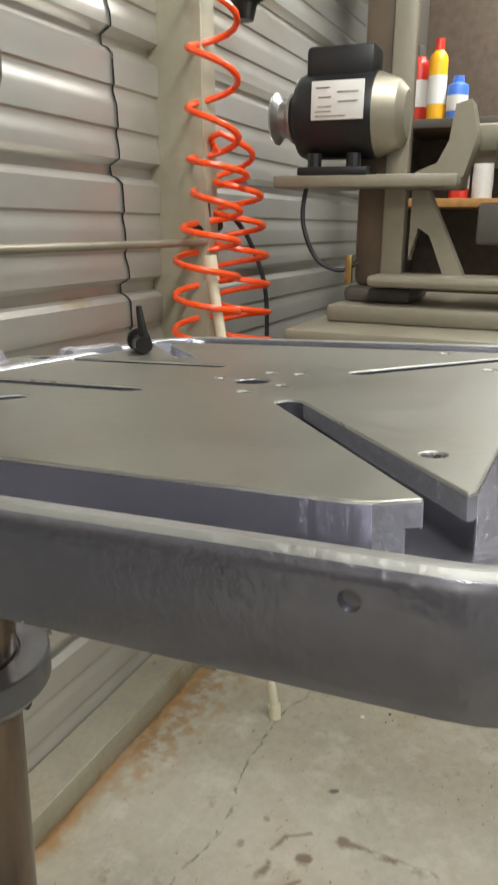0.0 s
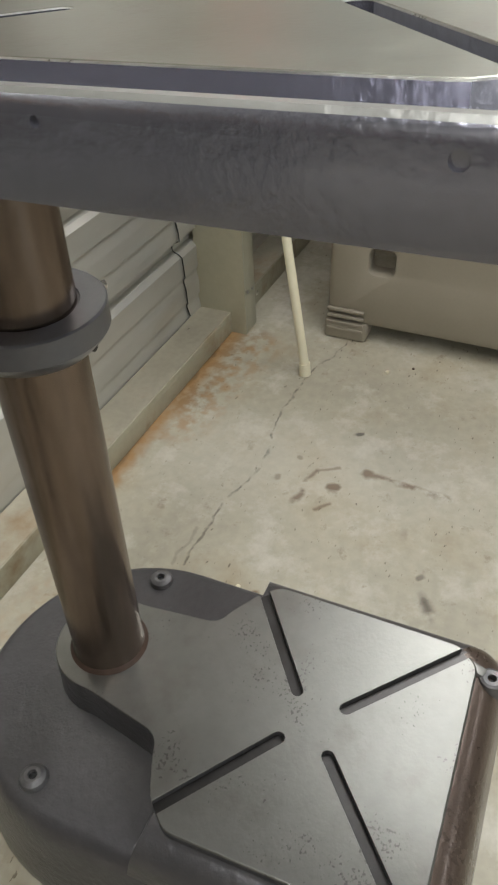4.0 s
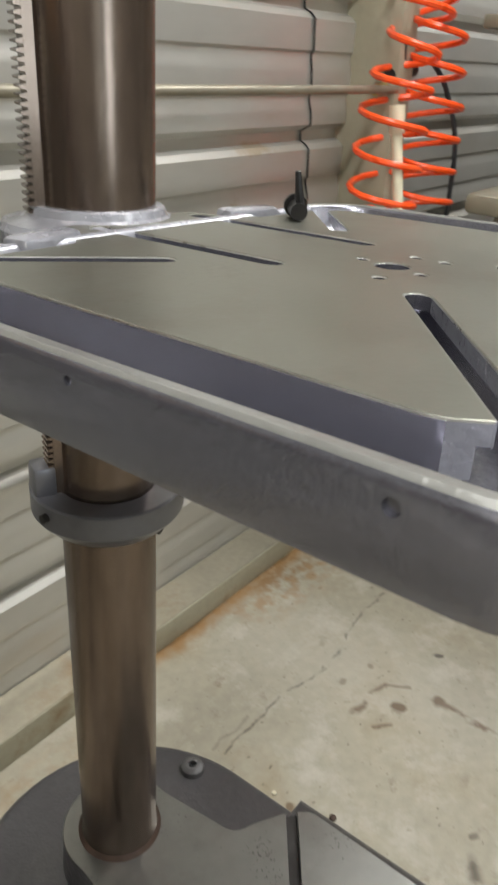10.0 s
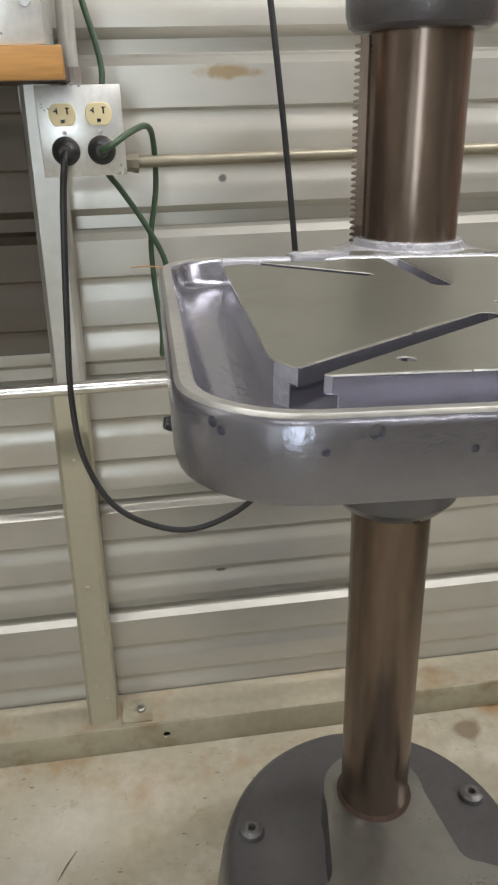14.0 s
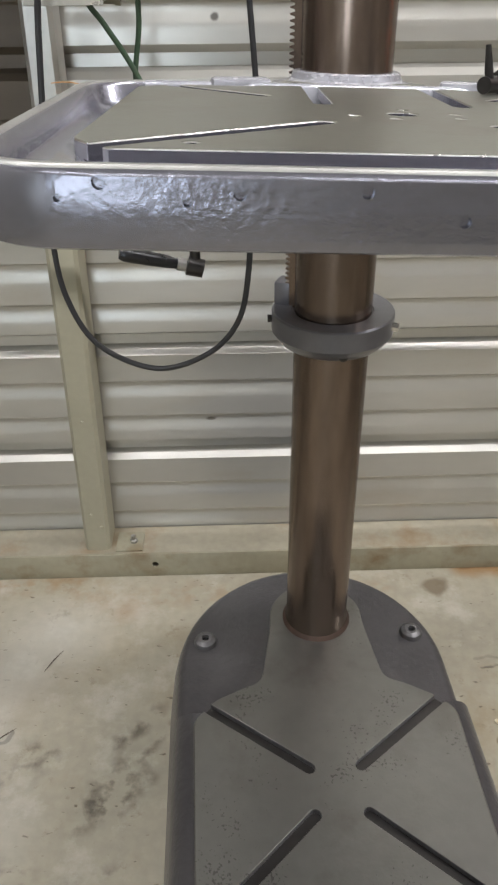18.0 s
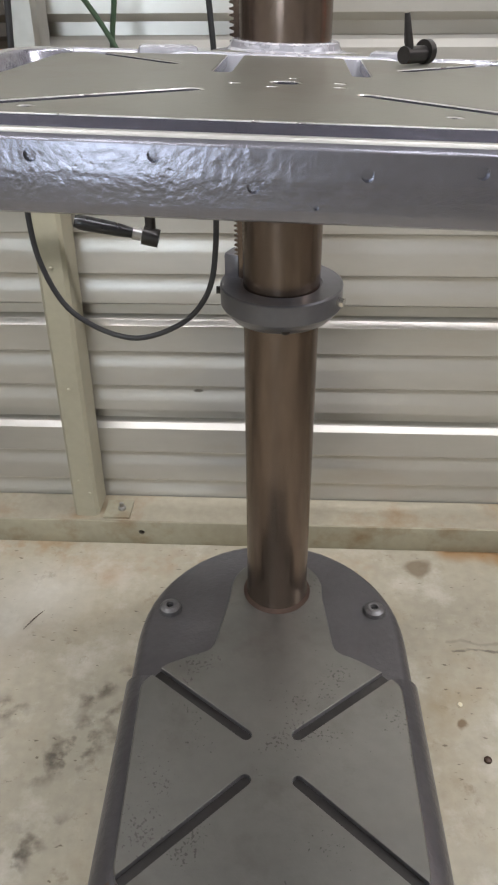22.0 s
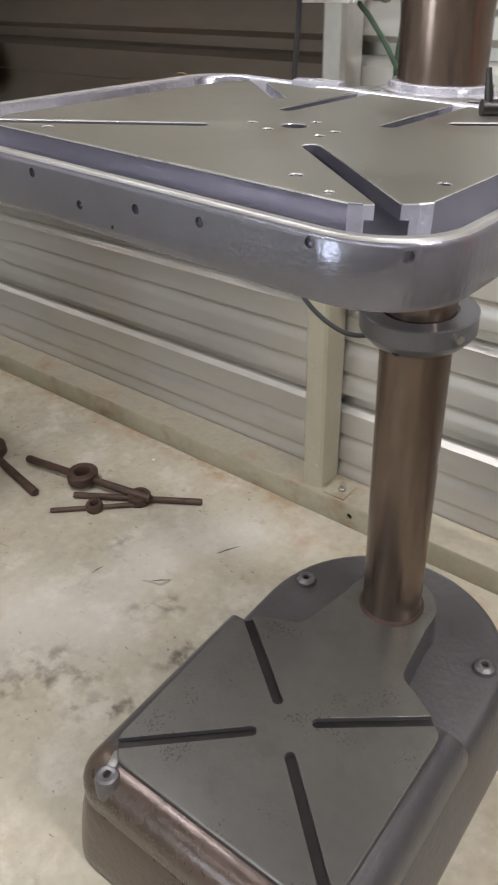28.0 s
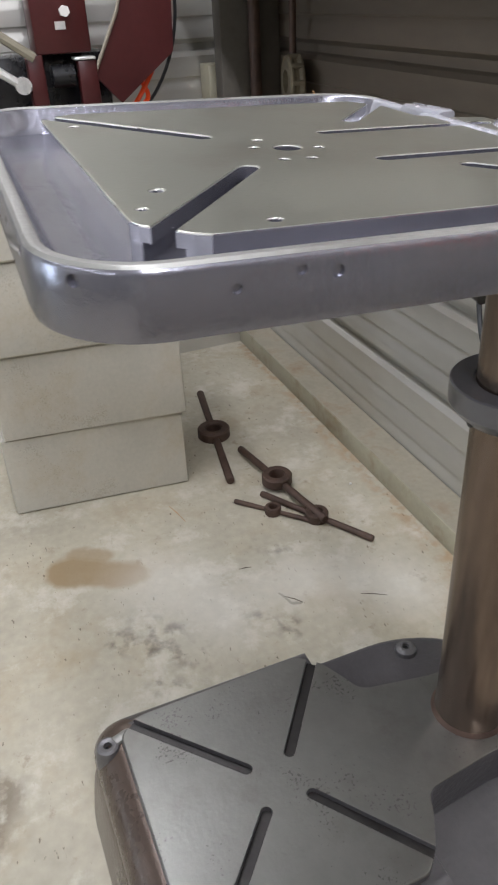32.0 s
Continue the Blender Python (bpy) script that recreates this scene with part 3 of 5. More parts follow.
tagged(finish("ceiling", boxm(-2.4, 5.2, -4.72, 0.75, 2.7, 2.8), CEIL, smooth=0), "plain grey sheet ceiling", "ceiling", kind="structure")

# sill channel along the wall foot
bm = bmesh.new()
box(bm, -2.0, 5.0, 0.0, 0.006, 0.0, 0.066, 0.0015)
box(bm, -2.0, 5.0, 0.006, SHEET - 0.003, 0.058, 0.064)
sill = finish("baseboard", bm, SILL)
cut = bmesh.new()
hole_cutter(cut, (-0.298, 0.003, 0.035), (0, 1, 0), 0.0075, 0.02)
hole_cutter(cut, (1.37, 0.003, 0.035), (0, 1, 0), 0.0075, 0.02)
carve(sill, cut)
skin(sill, LEDGE, lambda c, nn: nn.z > 0.6 and c.y > 0.007)
placed(sill)
tagged(sill, "steel sill channel with stained beige paint and a bolt hole", "sill channel", kind="structure")


def ceiling_lamp(x, y, power):
    t = thing("ceiling_light", (x, y, 2.6), "white fluorescent ceiling fixture with two lit tubes", "light", "workshop lights")
    part("housing", boxm(-0.62, 0.62, -0.08, 0.08, 0.03, 0.1, 0.006), LABEL, t)
    for sy in (-0.045, 0.045):
        part("tube", bar((-0.6, sy, 0.012), (0.6, sy, 0.012), 0.013), LAMP, t)
    d = bpy.data.lights.new("light", "AREA")
    d.shape, d.size, d.size_y, d.energy, d.color = "RECTANGLE", 1.2, 0.16, power, (1.03, 1.0, 1.02)
    o = new("light", d)
    o.parent = t
    o.location = (0, 0, -0.02)


for x in (-0.9, 0.75, 2.4):
    for y, power in ((-0.5, 52 if x > 2 else 29), (-2.7, 9)):
        ceiling_lamp(x, y, power)


# ---------------------------------------------------------------- drill press
COL = Vector((0.008, -0.015, 0))
press = thing("drill_press", (0, 0, 0), "grey cast iron floor drill press with brown steel column", "drill press")


def base_outline(grow, n=28):
    """The foot seen from above: square front, round back."""
    x = 0.23 + grow
    pts, fr = [], 0.045
    yf = -0.556 - grow
    for cx, a0 in ((-x + fr, 180), (x - fr, 270)):
        for k in range(7):
            a = radians(a0 + 90 * k / 6)
            pts.append((cx + fr * math.cos(a) - 0.001, yf + fr + fr * math.sin(a)))
    for k in range(n + 1):
        a = math.pi * k / n
        pts.append((x * math.cos(a) - 0.001, -0.055 + (0.236 + grow) * math.sin(a)))
    return pts


def front_outline(grow, back):
    x, fr = 0.23 + grow, 0.045 + 0.3 * min(grow, 0)
    yf = -0.556 - grow
    pts = []
    for cx, a0 in ((-x + fr, 180), (x - fr, 270)):
        for k in range(7):
            a = radians(a0 + 90 * k / 6)
            pts.append((cx + fr * math.cos(a) - 0.001, yf + fr + fr * math.sin(a)))
    return pts + [(x - 0.001, back), (-x - 0.001, back)]


bm = bmesh.new()
loft(bm, [[Vector((x, y, z)) for x, y in base_outline(g)] for g, z in ((0.018, 0.0), (0.0195, 0.008), (0.018, 0.03), (0.0125, 0.08), (0.0055, 0.13), (0.001, 0.152), (-0.004, 0.167), (-0.011, 0.176), (-0.02, 0.18))])
rows = [(-0.001, -0.165, 0.14)]
for k in range(9):
    a = radians(90 * k / 8)
    rows.append((-0.001 - 0.043 * (1 - math.cos(a)), -0.174 - 0.014 * (k / 8), 0.185 + 0.05 * math.sin(a)))
loft(bm, [[Vector((x, y, z)) for x, y in front_outline(g, k)] for g, k, z in rows])
foot = part("base_casting", bm, ROUGHCAST, press, "grey enamelled hollow cast base with a brown worn front", 40)
skin(foot, BROWNIRON, lambda c, nn: nn.y < -0.3 or c.y < -0.49)


def poly_loft(pts, steps):
    """Lofts a plan inwards by plain scaling about its middle; steps are (inset, z)."""
    c = Vector((sum(p[0] for p in pts) / len(pts), sum(p[1] for p in pts) / len(pts)))
    ext = max((Vector(p) - c).length for p in pts)
    bm = bmesh.new()
    return loft(bm, [[Vector((*(c + (Vector(p) - c) * (1 - d / ext)), z)) for p in pts] for d, z in steps])


def soften(pts, r, n=4):
    """Rounds the corners of a plan."""
    out = []
    for k, p in enumerate(pts):
        a, p, b = Vector(pts[k - 1]), Vector(p), Vector(pts[(k + 1) % len(pts)])
        u, v = a - p, b - p
        ua, vb = p + u * min(0.45, r / u.length), p + v * min(0.45, r / v.length)
        out += [tuple(ua * (1 - t) ** 2 + p * 2 * t * (1 - t) + vb * t * t) for t in [q / n for q in range(n + 1)]]
    return out


PZ = 0.247
NECK = [(-0.191, -0.484), (-0.165, -0.512), (0.164, -0.512), (0.19, -0.484), (0.193, -0.21), (0.168, -0.184), (0.125, -0.158), (0.105, -0.15), (0.096, -0.138), (0.084, -0.03)]
for k in range(1, 12):
    a = radians(-8 + 196 * k / 12)
    NECK.append((0.008 + 0.078 * math.cos(a), -0.015 + 0.078 * math.sin(a)))
NECK += [(-0.07, -0.03), (-0.09, -0.135), (-0.1, -0.148), (-0.12, -0.155), (-0.165, -0.176), (-0.196, -0.21)]
NECK = soften(NECK, 0.011)
bm = poly_loft(NECK, ((-0.012, 0.172), (-0.006, 0.186), (-0.001, 0.225), (0.0, 0.238)))
neck = part("base_neck", bm, ROUGHCAST, press, "", 40)
# neck top forms the base slots' floors, coloured darker than their sides
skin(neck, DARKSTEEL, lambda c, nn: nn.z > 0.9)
bm = poly_loft(NECK, ((0.0, 0.236), (0.0, PZ - 0.002), (0.003, PZ)))
plateau = part("base_plate", bm, BASEPLATE, press, "ground iron work surface of the base with four slots", 35)
cut = bmesh.new()
for a, b in (((-0.036, -0.294), (-0.2, -0.169)), ((0.036, -0.293), (0.2, -0.169)), ((-0.036, -0.361), (-0.2, -0.509)), ((0.035, -0.362), (0.2, -0.509))):
    slot_cutter(cut, a, b, 0.0165, PZ - 0.03, PZ + 0.02)
carve(plateau, cut, 0.0007, 12)
skin(plateau, ROUGHCAST, lambda c, nn: nn.z < 0.3)
for sx in (-0.18, 0.18):
    t = part("anchor_boss", lathe(bmesh.new(), [(0.0, 0.182), (0.0055, 0.182), (0.0065, 0.191), (0.011, 0.191), (0.0175, 0.187), (0.02, 0.18), (0.02, 0.175)], 24, Matrix.Translation((sx, 0, 0))), BOSS, press, "worn iron rim round an anchor hole")
    part("anchor_hole", lathe(bmesh.new(), [(0.0, 0.1855), (0.0063, 0.1855), (0.0063, 0.184), (0, 0.184)], 18, Matrix.Translation((sx, 0, 0))), BAKELITE, press)
for sx, sg in ((-0.164, 1), (0.16, -1)):
    boss = part("anchor_boss", lathe(bmesh.new(), [(0.006, 0.2), (0.0062, 0.2385), (0.0125, 0.2395), (0.0165, 0.2375), (0.0195, 0.228), (0.021, 0.2)], 24, Matrix.Translation((sx, -0.533, 0))), BOSS, press, "worn bare metal rim round an anchor hole")
    part("anchor_hole", lathe(bmesh.new(), [(0.0, 0.229), (0.0065, 0.229), (0.0065, 0.227), (0, 0.227)], 18, Matrix.Translation((sx, -0.533, 0))), BAKELITE, press)
    part("bridge", boxm(-0.008, 0.008, -0.014, 0.014, 0.222, 0.2415, 0.004, m=Matrix.Translation((sx - sg * 0.007, -0.51, 0)) @ Matrix.Rotation(radians(sg * 18), 4, "Z")), WORNEDGE, press, "chipped bare metal web beside the anchor hole")

# column
CR = 0.0495
CM = Matrix.Translation(COL)
part("column", lathe(bmesh.new(), [(CR + 0.003, 0.2), (CR + 0.003, 0.249), (CR + 0.0015, 0.258), (CR, 0.266), (CR, 1.5)], 56, CM), COLUMN, press, "brown toned steel column with vertical wear streaks")
part("column_socket", lathe(bmesh.new(), [(0.056, 0.23), (0.056, 0.2475), (0.0548, 0.2495), (0.053, 0.252), (CR + 0.001, 0.256), (CR + 0.0003, 0.258)], 48, CM), RUST, press, "rusty fillet where the column enters the base")
collar = part("rack_collar", lathe(bmesh.new(), [(CR - 0.001, 0.757), (0.06, 0.757), (0.0655, 0.7595), (0.0755, 0.7705), (0.0788, 0.7755), (0.0788, 0.8003), (0.077, 0.802), (0.0525, 0.8015), (0.0515, 0.7995), (CR - 0.001, 0.799)], 64, CM), COLLAR, press, "grey enamelled rack collar clamped to the column", 26)
for an, r, z, rr, ml, m, lab, nn in ((-86, 0.0675, 0.765, 0.0055, 0.002, DARKSTEEL, "dark socket screw", 12), (-27, 0.079, 0.79, 0.0062, 0.008, RAIL, "bright square headed screw", 6), (178, 0.079, 0.789, 0.005, 0.005, DARKSTEEL, "dark screw end", 10)):
    d = Vector((math.cos(radians(an)), math.sin(radians(an)), 0))
    p = COL + d * r + Vector((0, 0, z))
    screw = part("set_screw", tube(bmesh.new(), [p - d * 0.006, p + d * ml], rr, nn), m, collar, lab)
RA = radians(155)
RD = Vector((math.cos(RA), math.sin(RA), 0))
RS = Vector((-RD.y, RD.x, 0))
bm = bmesh.new()
box(bm, -0.004, 0.006, -0.011, 0.011, 0.79, 1.268)
nteeth = 76
for k in range(nteeth):
    z = 0.792 + k * 0.0062
    vs = [bm.verts.new((x, y, zz)) for y in (-0.0105, 0.0105) for x, zz in ((0.006, z), (0.0115, z + 0.0013), (0.0115, z + 0.003), (0.006, z + 0.0044))]
    bm.faces.new(vs[:4])
    bm.faces.new(vs[4:][::-1])
    for i in range(3):
        bm.faces.new((vs[i], vs[i + 1], vs[i + 5], vs[i + 4]))
bmesh.ops.transform(bm, matrix=Matrix.Translation(COL + RD * (CR + 0.001)) @ Matrix.Rotation(RA, 4, "Z"), verts=bm.verts)
part("rack", bm, COLUMN, press, "toothed steel rack along the column", 20)
part("lug", boxm(0.055, 0.077, -0.015, 0.013, 0.793, 0.832, 0.004, m=CM @ Matrix.Rotation(RA, 4, "Z")), COLLAR, collar)
part("upper_ring", lathe(bmesh.new(), [(CR + 0.001, 1.27), (0.064, 1.27), (0.07, 1.274), (0.073, 1.285), (0.0735, 1.303), (0.071, 1.312), (0.065, 1.316), (CR + 0.001, 1.316)], 56, CM), ROUGHCAST, press, "rough cast grey ring on the column")

# table
TX0, TX1, TY0, TY1 = -0.2605, 0.269, -0.535, -0.09
TOPZ = 1.08
TZ = TOPZ + 0.002
TC = Matrix.Translation((-0.01, -0.3, TOPZ))
YAW = CM @ Matrix.Rotation(radians(-2.0), 4, "Z") @ CM.inverted()
TILT = TC @ Matrix.Rotation(radians(1.9), 4, "Y") @ Matrix.Rotation(radians(-2.43), 4, "X") @ TC.inverted() @ YAW  # the table stands a little askew on its column
table = thing("drill_press_table", (0, 0, 0), "square slotted cast iron drill press table with grey coolant trough rim", "machine table")
bm = bmesh.new()
RADII = (0.06, 0.064, 0.06, 0.06)


def rim_loop(d, z):
    return [Vector((x, y, z)) for x, y in rounded(TX0 + d, TX1 - d, TY0 + d, TY1 - d, [max(r - d, 0.006) for r in RADII], 9)]


loft(bm, [rim_loop(d, z) for d, z in ((0.05, TZ - 0.034), (0.014, TZ - 0.0425), (0.006, TZ - 0.043), (0.0016, TZ - 0.041), (0.0, TZ - 0.036), (-0.0004, TZ - 0.02), (0.0, TZ - 0.005), (0.0012, TZ - 0.0018), (0.0035, TZ), (0.0085, TZ), (0.0105, TZ - 0.0012), (0.0122, TZ - 0.004), (0.0155, TZ - 0.017), (0.019, TZ - 0.0225), (0.025, TZ - 0.025), (0.07, TZ - 0.0255))])
rim = part("trough_rim", bm, CAST, table, "grey enamelled rim with shallow drilled holes", 40)
cut = bmesh.new()
for y, z, r in ((-0.452, -0.0115, 0.0033), (-0.305, -0.0105, 0.0022), (-0.25, -0.012, 0.0019), (-0.2, -0.014, 0.0019)):
    hole_cutter(cut, (TX0, y, TZ + z), (1, 0, 0), r, 0.0018)
for x, z, r in ((-0.179, -0.008, 0.0036), (-0.11, -0.0122, 0.0034), (-0.047, -0.0104, 0.0034), (0.0035, -0.024, 0.0032), (0.0605, -0.016, 0.0034), (0.117, -0.013, 0.0034), (0.199, -0.0075, 0.0034), (-0.2, -0.016, 0.0018), (-0.136, -0.0172, 0.002), (0.036, -0.033, 0.0014)):
    hole_cutter(cut, (x, TY0, TZ + z), (0, 1, 0), r, 0.0026)
for y, z, r in ((-0.437, -0.0165, 0.0032), (-0.401, -0.0105, 0.0032), (-0.38, -0.0135, 0.0042)):
    hole_cutter(cut, (TX1, y, TZ + z), (1, 0, 0), r * 0.9, 0.0018)
hole_cutter(cut, (TX1 - 0.019, TY0 + 0.019, TZ - 0.009), (1, -1, 0), 0.0036, 0.003)
hole_cutter(cut, (TX0 + 0.016, TY0 + 0.02, TZ - 0.0075), (1, 1, 0), 0.0026, 0.0026)
hole_cutter(cut, (TX0 + 0.019, TY0 + 0.0165, TZ - 0.0105), (1, 1, 0), 0.0023, 0.0024)
carve(rim, cut)
skin(rim, WORNEDGE, lambda c, nn: nn.z > 0.6 and c.z > TZ - 0.002)
skin(rim, SILVERPAINT, lambda c, nn: c.y > -0.115 and c.z > TZ - 0.03 and abs(c.x) < 0.2)

PLAN = [(-0.2085, -0.434), (-0.207, -0.443), (-0.1905, -0.468), (-0.183, -0.4725), (0.182, -0.4715), (0.191, -0.468), (0.2165, -0.443), (0.2215, -0.434), (0.2225, -0.135), (0.19, -0.112), (0.115, -0.11), (0.095, -0.085), (0.085, -0.05), (-0.065, -0.05), (-0.075, -0.085), (-0.095, -0.11), (-0.17, -0.112), (-0.2035, -0.135)]
bm = bmesh.new()
prism(bm, PLAN, TZ - 0.032, TOPZ)
plate = part("table_top", bm, PLATE, table, "ground iron top with diagonal slots and a centre hole", 35)
cut = bmesh.new()
SW = 0.0158
SLOTS = (((-0.05, -0.352), (-0.232, -0.4955)), ((0.073, -0.3565), (0.245, -0.4905)), ((-0.088, -0.189), (-0.212, -0.083)), ((0.117, -0.193), (0.235, -0.088)), ((-0.0396, -0.24), (-0.0385, -0.07)), ((0.0757, -0.243), (0.0757, -0.07)))
for a, b in SLOTS:
    slot_cutter(cut, a, b, SW * 1.75, TZ - 0.0275, TOPZ - 0.011)
carve(plate, cut)
cut = bmesh.new()
for a, b in SLOTS:
    slot_cutter(cut, a, b, SW, TZ - 0.02, TOPZ + 0.02)
for x, y, r in ((0.0145, -0.3, 0.0118), (-0.0235, -0.312, 0.0045), (0.0545, -0.3195, 0.0045), (0.0555, -0.297, 0.0045), (0.005, -0.326, 0.0045), (0.02, -0.274, 0.0045), (-0.138, -0.449, 0.005), (0.118, -0.438, 0.005), (0.159, -0.4585, 0.0035), (0.206, -0.3905, 0.0045)):
    hole_cutter(cut, (x, y, TOPZ), (0, 0, 1), r, 0.02, 20)
carve(plate, cut, 0.0012, 12)
skin(plate, CAST, lambda c, nn: nn.z < 0.35)
skin(plate, SILVERPAINT, lambda c, nn: abs(nn.z) < 0.35 and abs(nn.x) > 0.35 and abs(nn.y) > 0.35 and c.y < -0.425)
skin(plate, BRIGHT, lambda c, nn: 0.35 <= nn.z <= 0.9 and c.z > TOPZ - 0.003 and c.y < -0.115)
# floors of the table slots and holes get a darker colour than their walls
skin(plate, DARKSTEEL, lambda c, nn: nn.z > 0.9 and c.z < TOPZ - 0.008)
table.matrix_basis = TILT
part("hub", lathe(bmesh.new(), [(CR + 0.001, TOPZ - 0.06), (0.082, TOPZ - 0.06), (0.084, TOPZ - 0.056), (0.084, TOPZ - 0.01), (0.08, TOPZ - 0.004), (0.064, TOPZ - 0.001), (0.06, TOPZ + 0.002), (0.058, TOPZ + 0.0075), (0.0555, TOPZ + 0.009), (CR + 0.001, TOPZ + 0.009)], 48, CM), SILVERPAINT, table, "thickly painted silver grey hub round the column")
for sx in (-1, 1):
    part("clamp_pad", boxm(-0.03, 0.03, -0.012, 0.012, TOPZ - 0.017, TOPZ + 0.006, 0.005, m=Matrix.Translation((0.008 + sx * 0.115, -0.09, 0)) @ Matrix.Rotation(radians(-sx * 12), 4, "Z")), SILVERPAINT, table, "thickly painted silver grey pad at the back of the table")

# crank below the table
crank = thing("table_crank", (0.006, 0, 0.015), "black steel table crank with bakelite handle under the table", "crank")
part("arm", tube(bmesh.new(), [(-0.172, 0.06, 1.0), (-0.172, 0.06, 0.93), (-0.173, 0.06, 0.815)], [0.009, 0.008, 0.007], 12), DARKSTEEL, crank)
part("joint", lathe(bmesh.new(), [(0, -0.012), (0.012, -0.012), (0.013, 0.01), (0, 0.012)], 20, Matrix.Translation((-0.174, 0.058, 0.82)) @ Matrix.Rotation(radians(-75), 4, "Y")), DARKSTEEL, crank)
part("ferrule", bar((-0.186, 0.057, 0.823), (-0.197, 0.055, 0.826), 0.0085), STEEL, crank, "bright steel ferrule")
part("handle", tube(bmesh.new(), spline([(-0.197, 0.055, 0.826), (-0.215, 0.053, 0.831), (-0.245, 0.048, 0.839), (-0.27, 0.044, 0.846)], 4), [0.0068, 0.0072, 0.0078, 0.0083, 0.0087, 0.009, 0.0093, 0.0095, 0.0097, 0.0099, 0.01, 0.0098, 0.0075], 16), BAKELITE, crank, "black bakelite grip")
part("shaft", bar((-0.172, 0.065, 0.995), (-0.08, 0.03, 1.012), 0.009), DARKSTEEL, crank)

# chuck key on the table
key = thing("chuck_key", (0, 0, 0), "black steel chuck key lying on the table", "chuck key")
key.matrix_basis = TILT @ pose(0.132, -0.138, TOPZ, 0, 0, 42)
part("hub", bar((-0.018, 0, 0.0085), (0.012, 0, 0.0085), 0.0075, 20), DARKSTEEL, key)
part("collar", bar((0.009, 0, 0.0105), (0.016, 0, 0.0105), 0.0105, 20), DARKSTEEL, key)
part("tip", bar((0.016, 0, 0.0105), (0.024, 0, 0.0105), 0.004, 8), DARKSTEEL, key)
part("tommy_bar", tube(bmesh.new(), [(-0.012, -0.003, 0.008), (-0.013, 0.0, 0.02), (-0.016, 0.003, 0.042)], [0.0035, 0.0042, 0.0025], 10), DARKSTEEL, key)

# ---------------------------------------------------------------- wall fittings
def channel(name, x_low, x_high, z0, z1, width, depth, material, label, v0=0.0):
    """An upright lipped channel with chamfered edges; its middle leans from x_low to x_high."""
    loops = []
    for z, x in ((z0, x_low), (z1, x_high)):
        a, b, t, k = x - width / 2, x + width / 2, 0.003, 0.007
        loops.append([Vector((px, py, z)) for px, py in ((a + k, v0), (b - k, v0), (b, v0 + k), (b, v0 + depth), (b - t, v0 + depth), (b - t, v0 + k), (b - k, v0 + t), (a + k, v0 + t), (a + t, v0 + k), (a + t, v0 + depth), (a, v0 + depth), (a, v0 + k))])
    ob = placed(finish(name, loft(bmesh.new(), loops), material, smooth=0))
    return tagged(ob, label, "post", kind="structure")


channel("wall_post", -0.425, -0.409, 0.064, 0.79, 0.056, 0.076, POST, "beige painted steel wall post standing on the sill", 0.02)
channel("wall_post", -0.405, -0.365, 0.79, 2.7, 0.05, 0.062, GALV, "bare galvanised steel wall post above the rail", 0.035)
clip = placed(finish("post_clip", boxm(-0.385, -0.325, 0.012, 0.075, 0.064, 0.068), SILL, smooth=0))
tagged(clip, "small steel foot plate with a bolt on the sill", "foot plate", kind="structure")
placed(part("bolt", lathe(bmesh.new(), [(0, 0.068), (0.009, 0.068), (0.009, 0.074), (0.005, 0.076), (0.005, 0.086), (0, 0.086)], 8, Matrix.Translation((-0.347, 0.042, 0))), STEEL, clip), Matrix())

bm = bmesh.new()
box(bm, 1.19, 1.2, 0.285, 0.43, 0.0, 2.7, 0.001)
box(bm, 1.2, 1.262, 0.285, 0.292, 0.0, 2.7, 0.001)
box(bm, 1.2, 1.23, 0.423, 0.43, 0.0, 2.7, 0.001)
for v in bm.verts:
    v.co.y += 0.04 * min(v.co.z, 1.5)
tagged(finish("wall_post", bm, POST), "wide grey green steel frame post at the wall", "post", kind="structure")

# sheet added over the wall; its dark colour stands for shade under the shelf
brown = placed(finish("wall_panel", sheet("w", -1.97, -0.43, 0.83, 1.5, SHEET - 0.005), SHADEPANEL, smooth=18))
tagged(brown, "ribbed sheet above the rail, its dark brown holding the shade under the shelf", "wall", kind="structure")
rail = thing("grab_rail", (0, 0, 0), "polished round steel rail fixed along the wall posts", "rail")
part("bar", bar((-1.95, -0.035, 0.812), (0.6, -0.035, 0.81), 0.0105, 16), RAIL, rail)
rail.matrix_basis = WT

# conduit along the wall
conduit = thing("conduit", (0, 0, 0), "dusty steel conduit clipped along the wall", "conduit")
part("pipe", bar((-0.285, 0.35, 1.137), (1.2, 0.315, 1.14), 0.0085, 14), PIPE, conduit)
part("connector", bar((-0.288, 0.35, 1.137), (-0.268, 0.35, 1.1365), 0.013, 8), PIPE, conduit)
part("locknut", bar((-0.27, 0.35, 1.1365), (-0.262, 0.35, 1.136), 0.015, 8), PIPE, conduit)

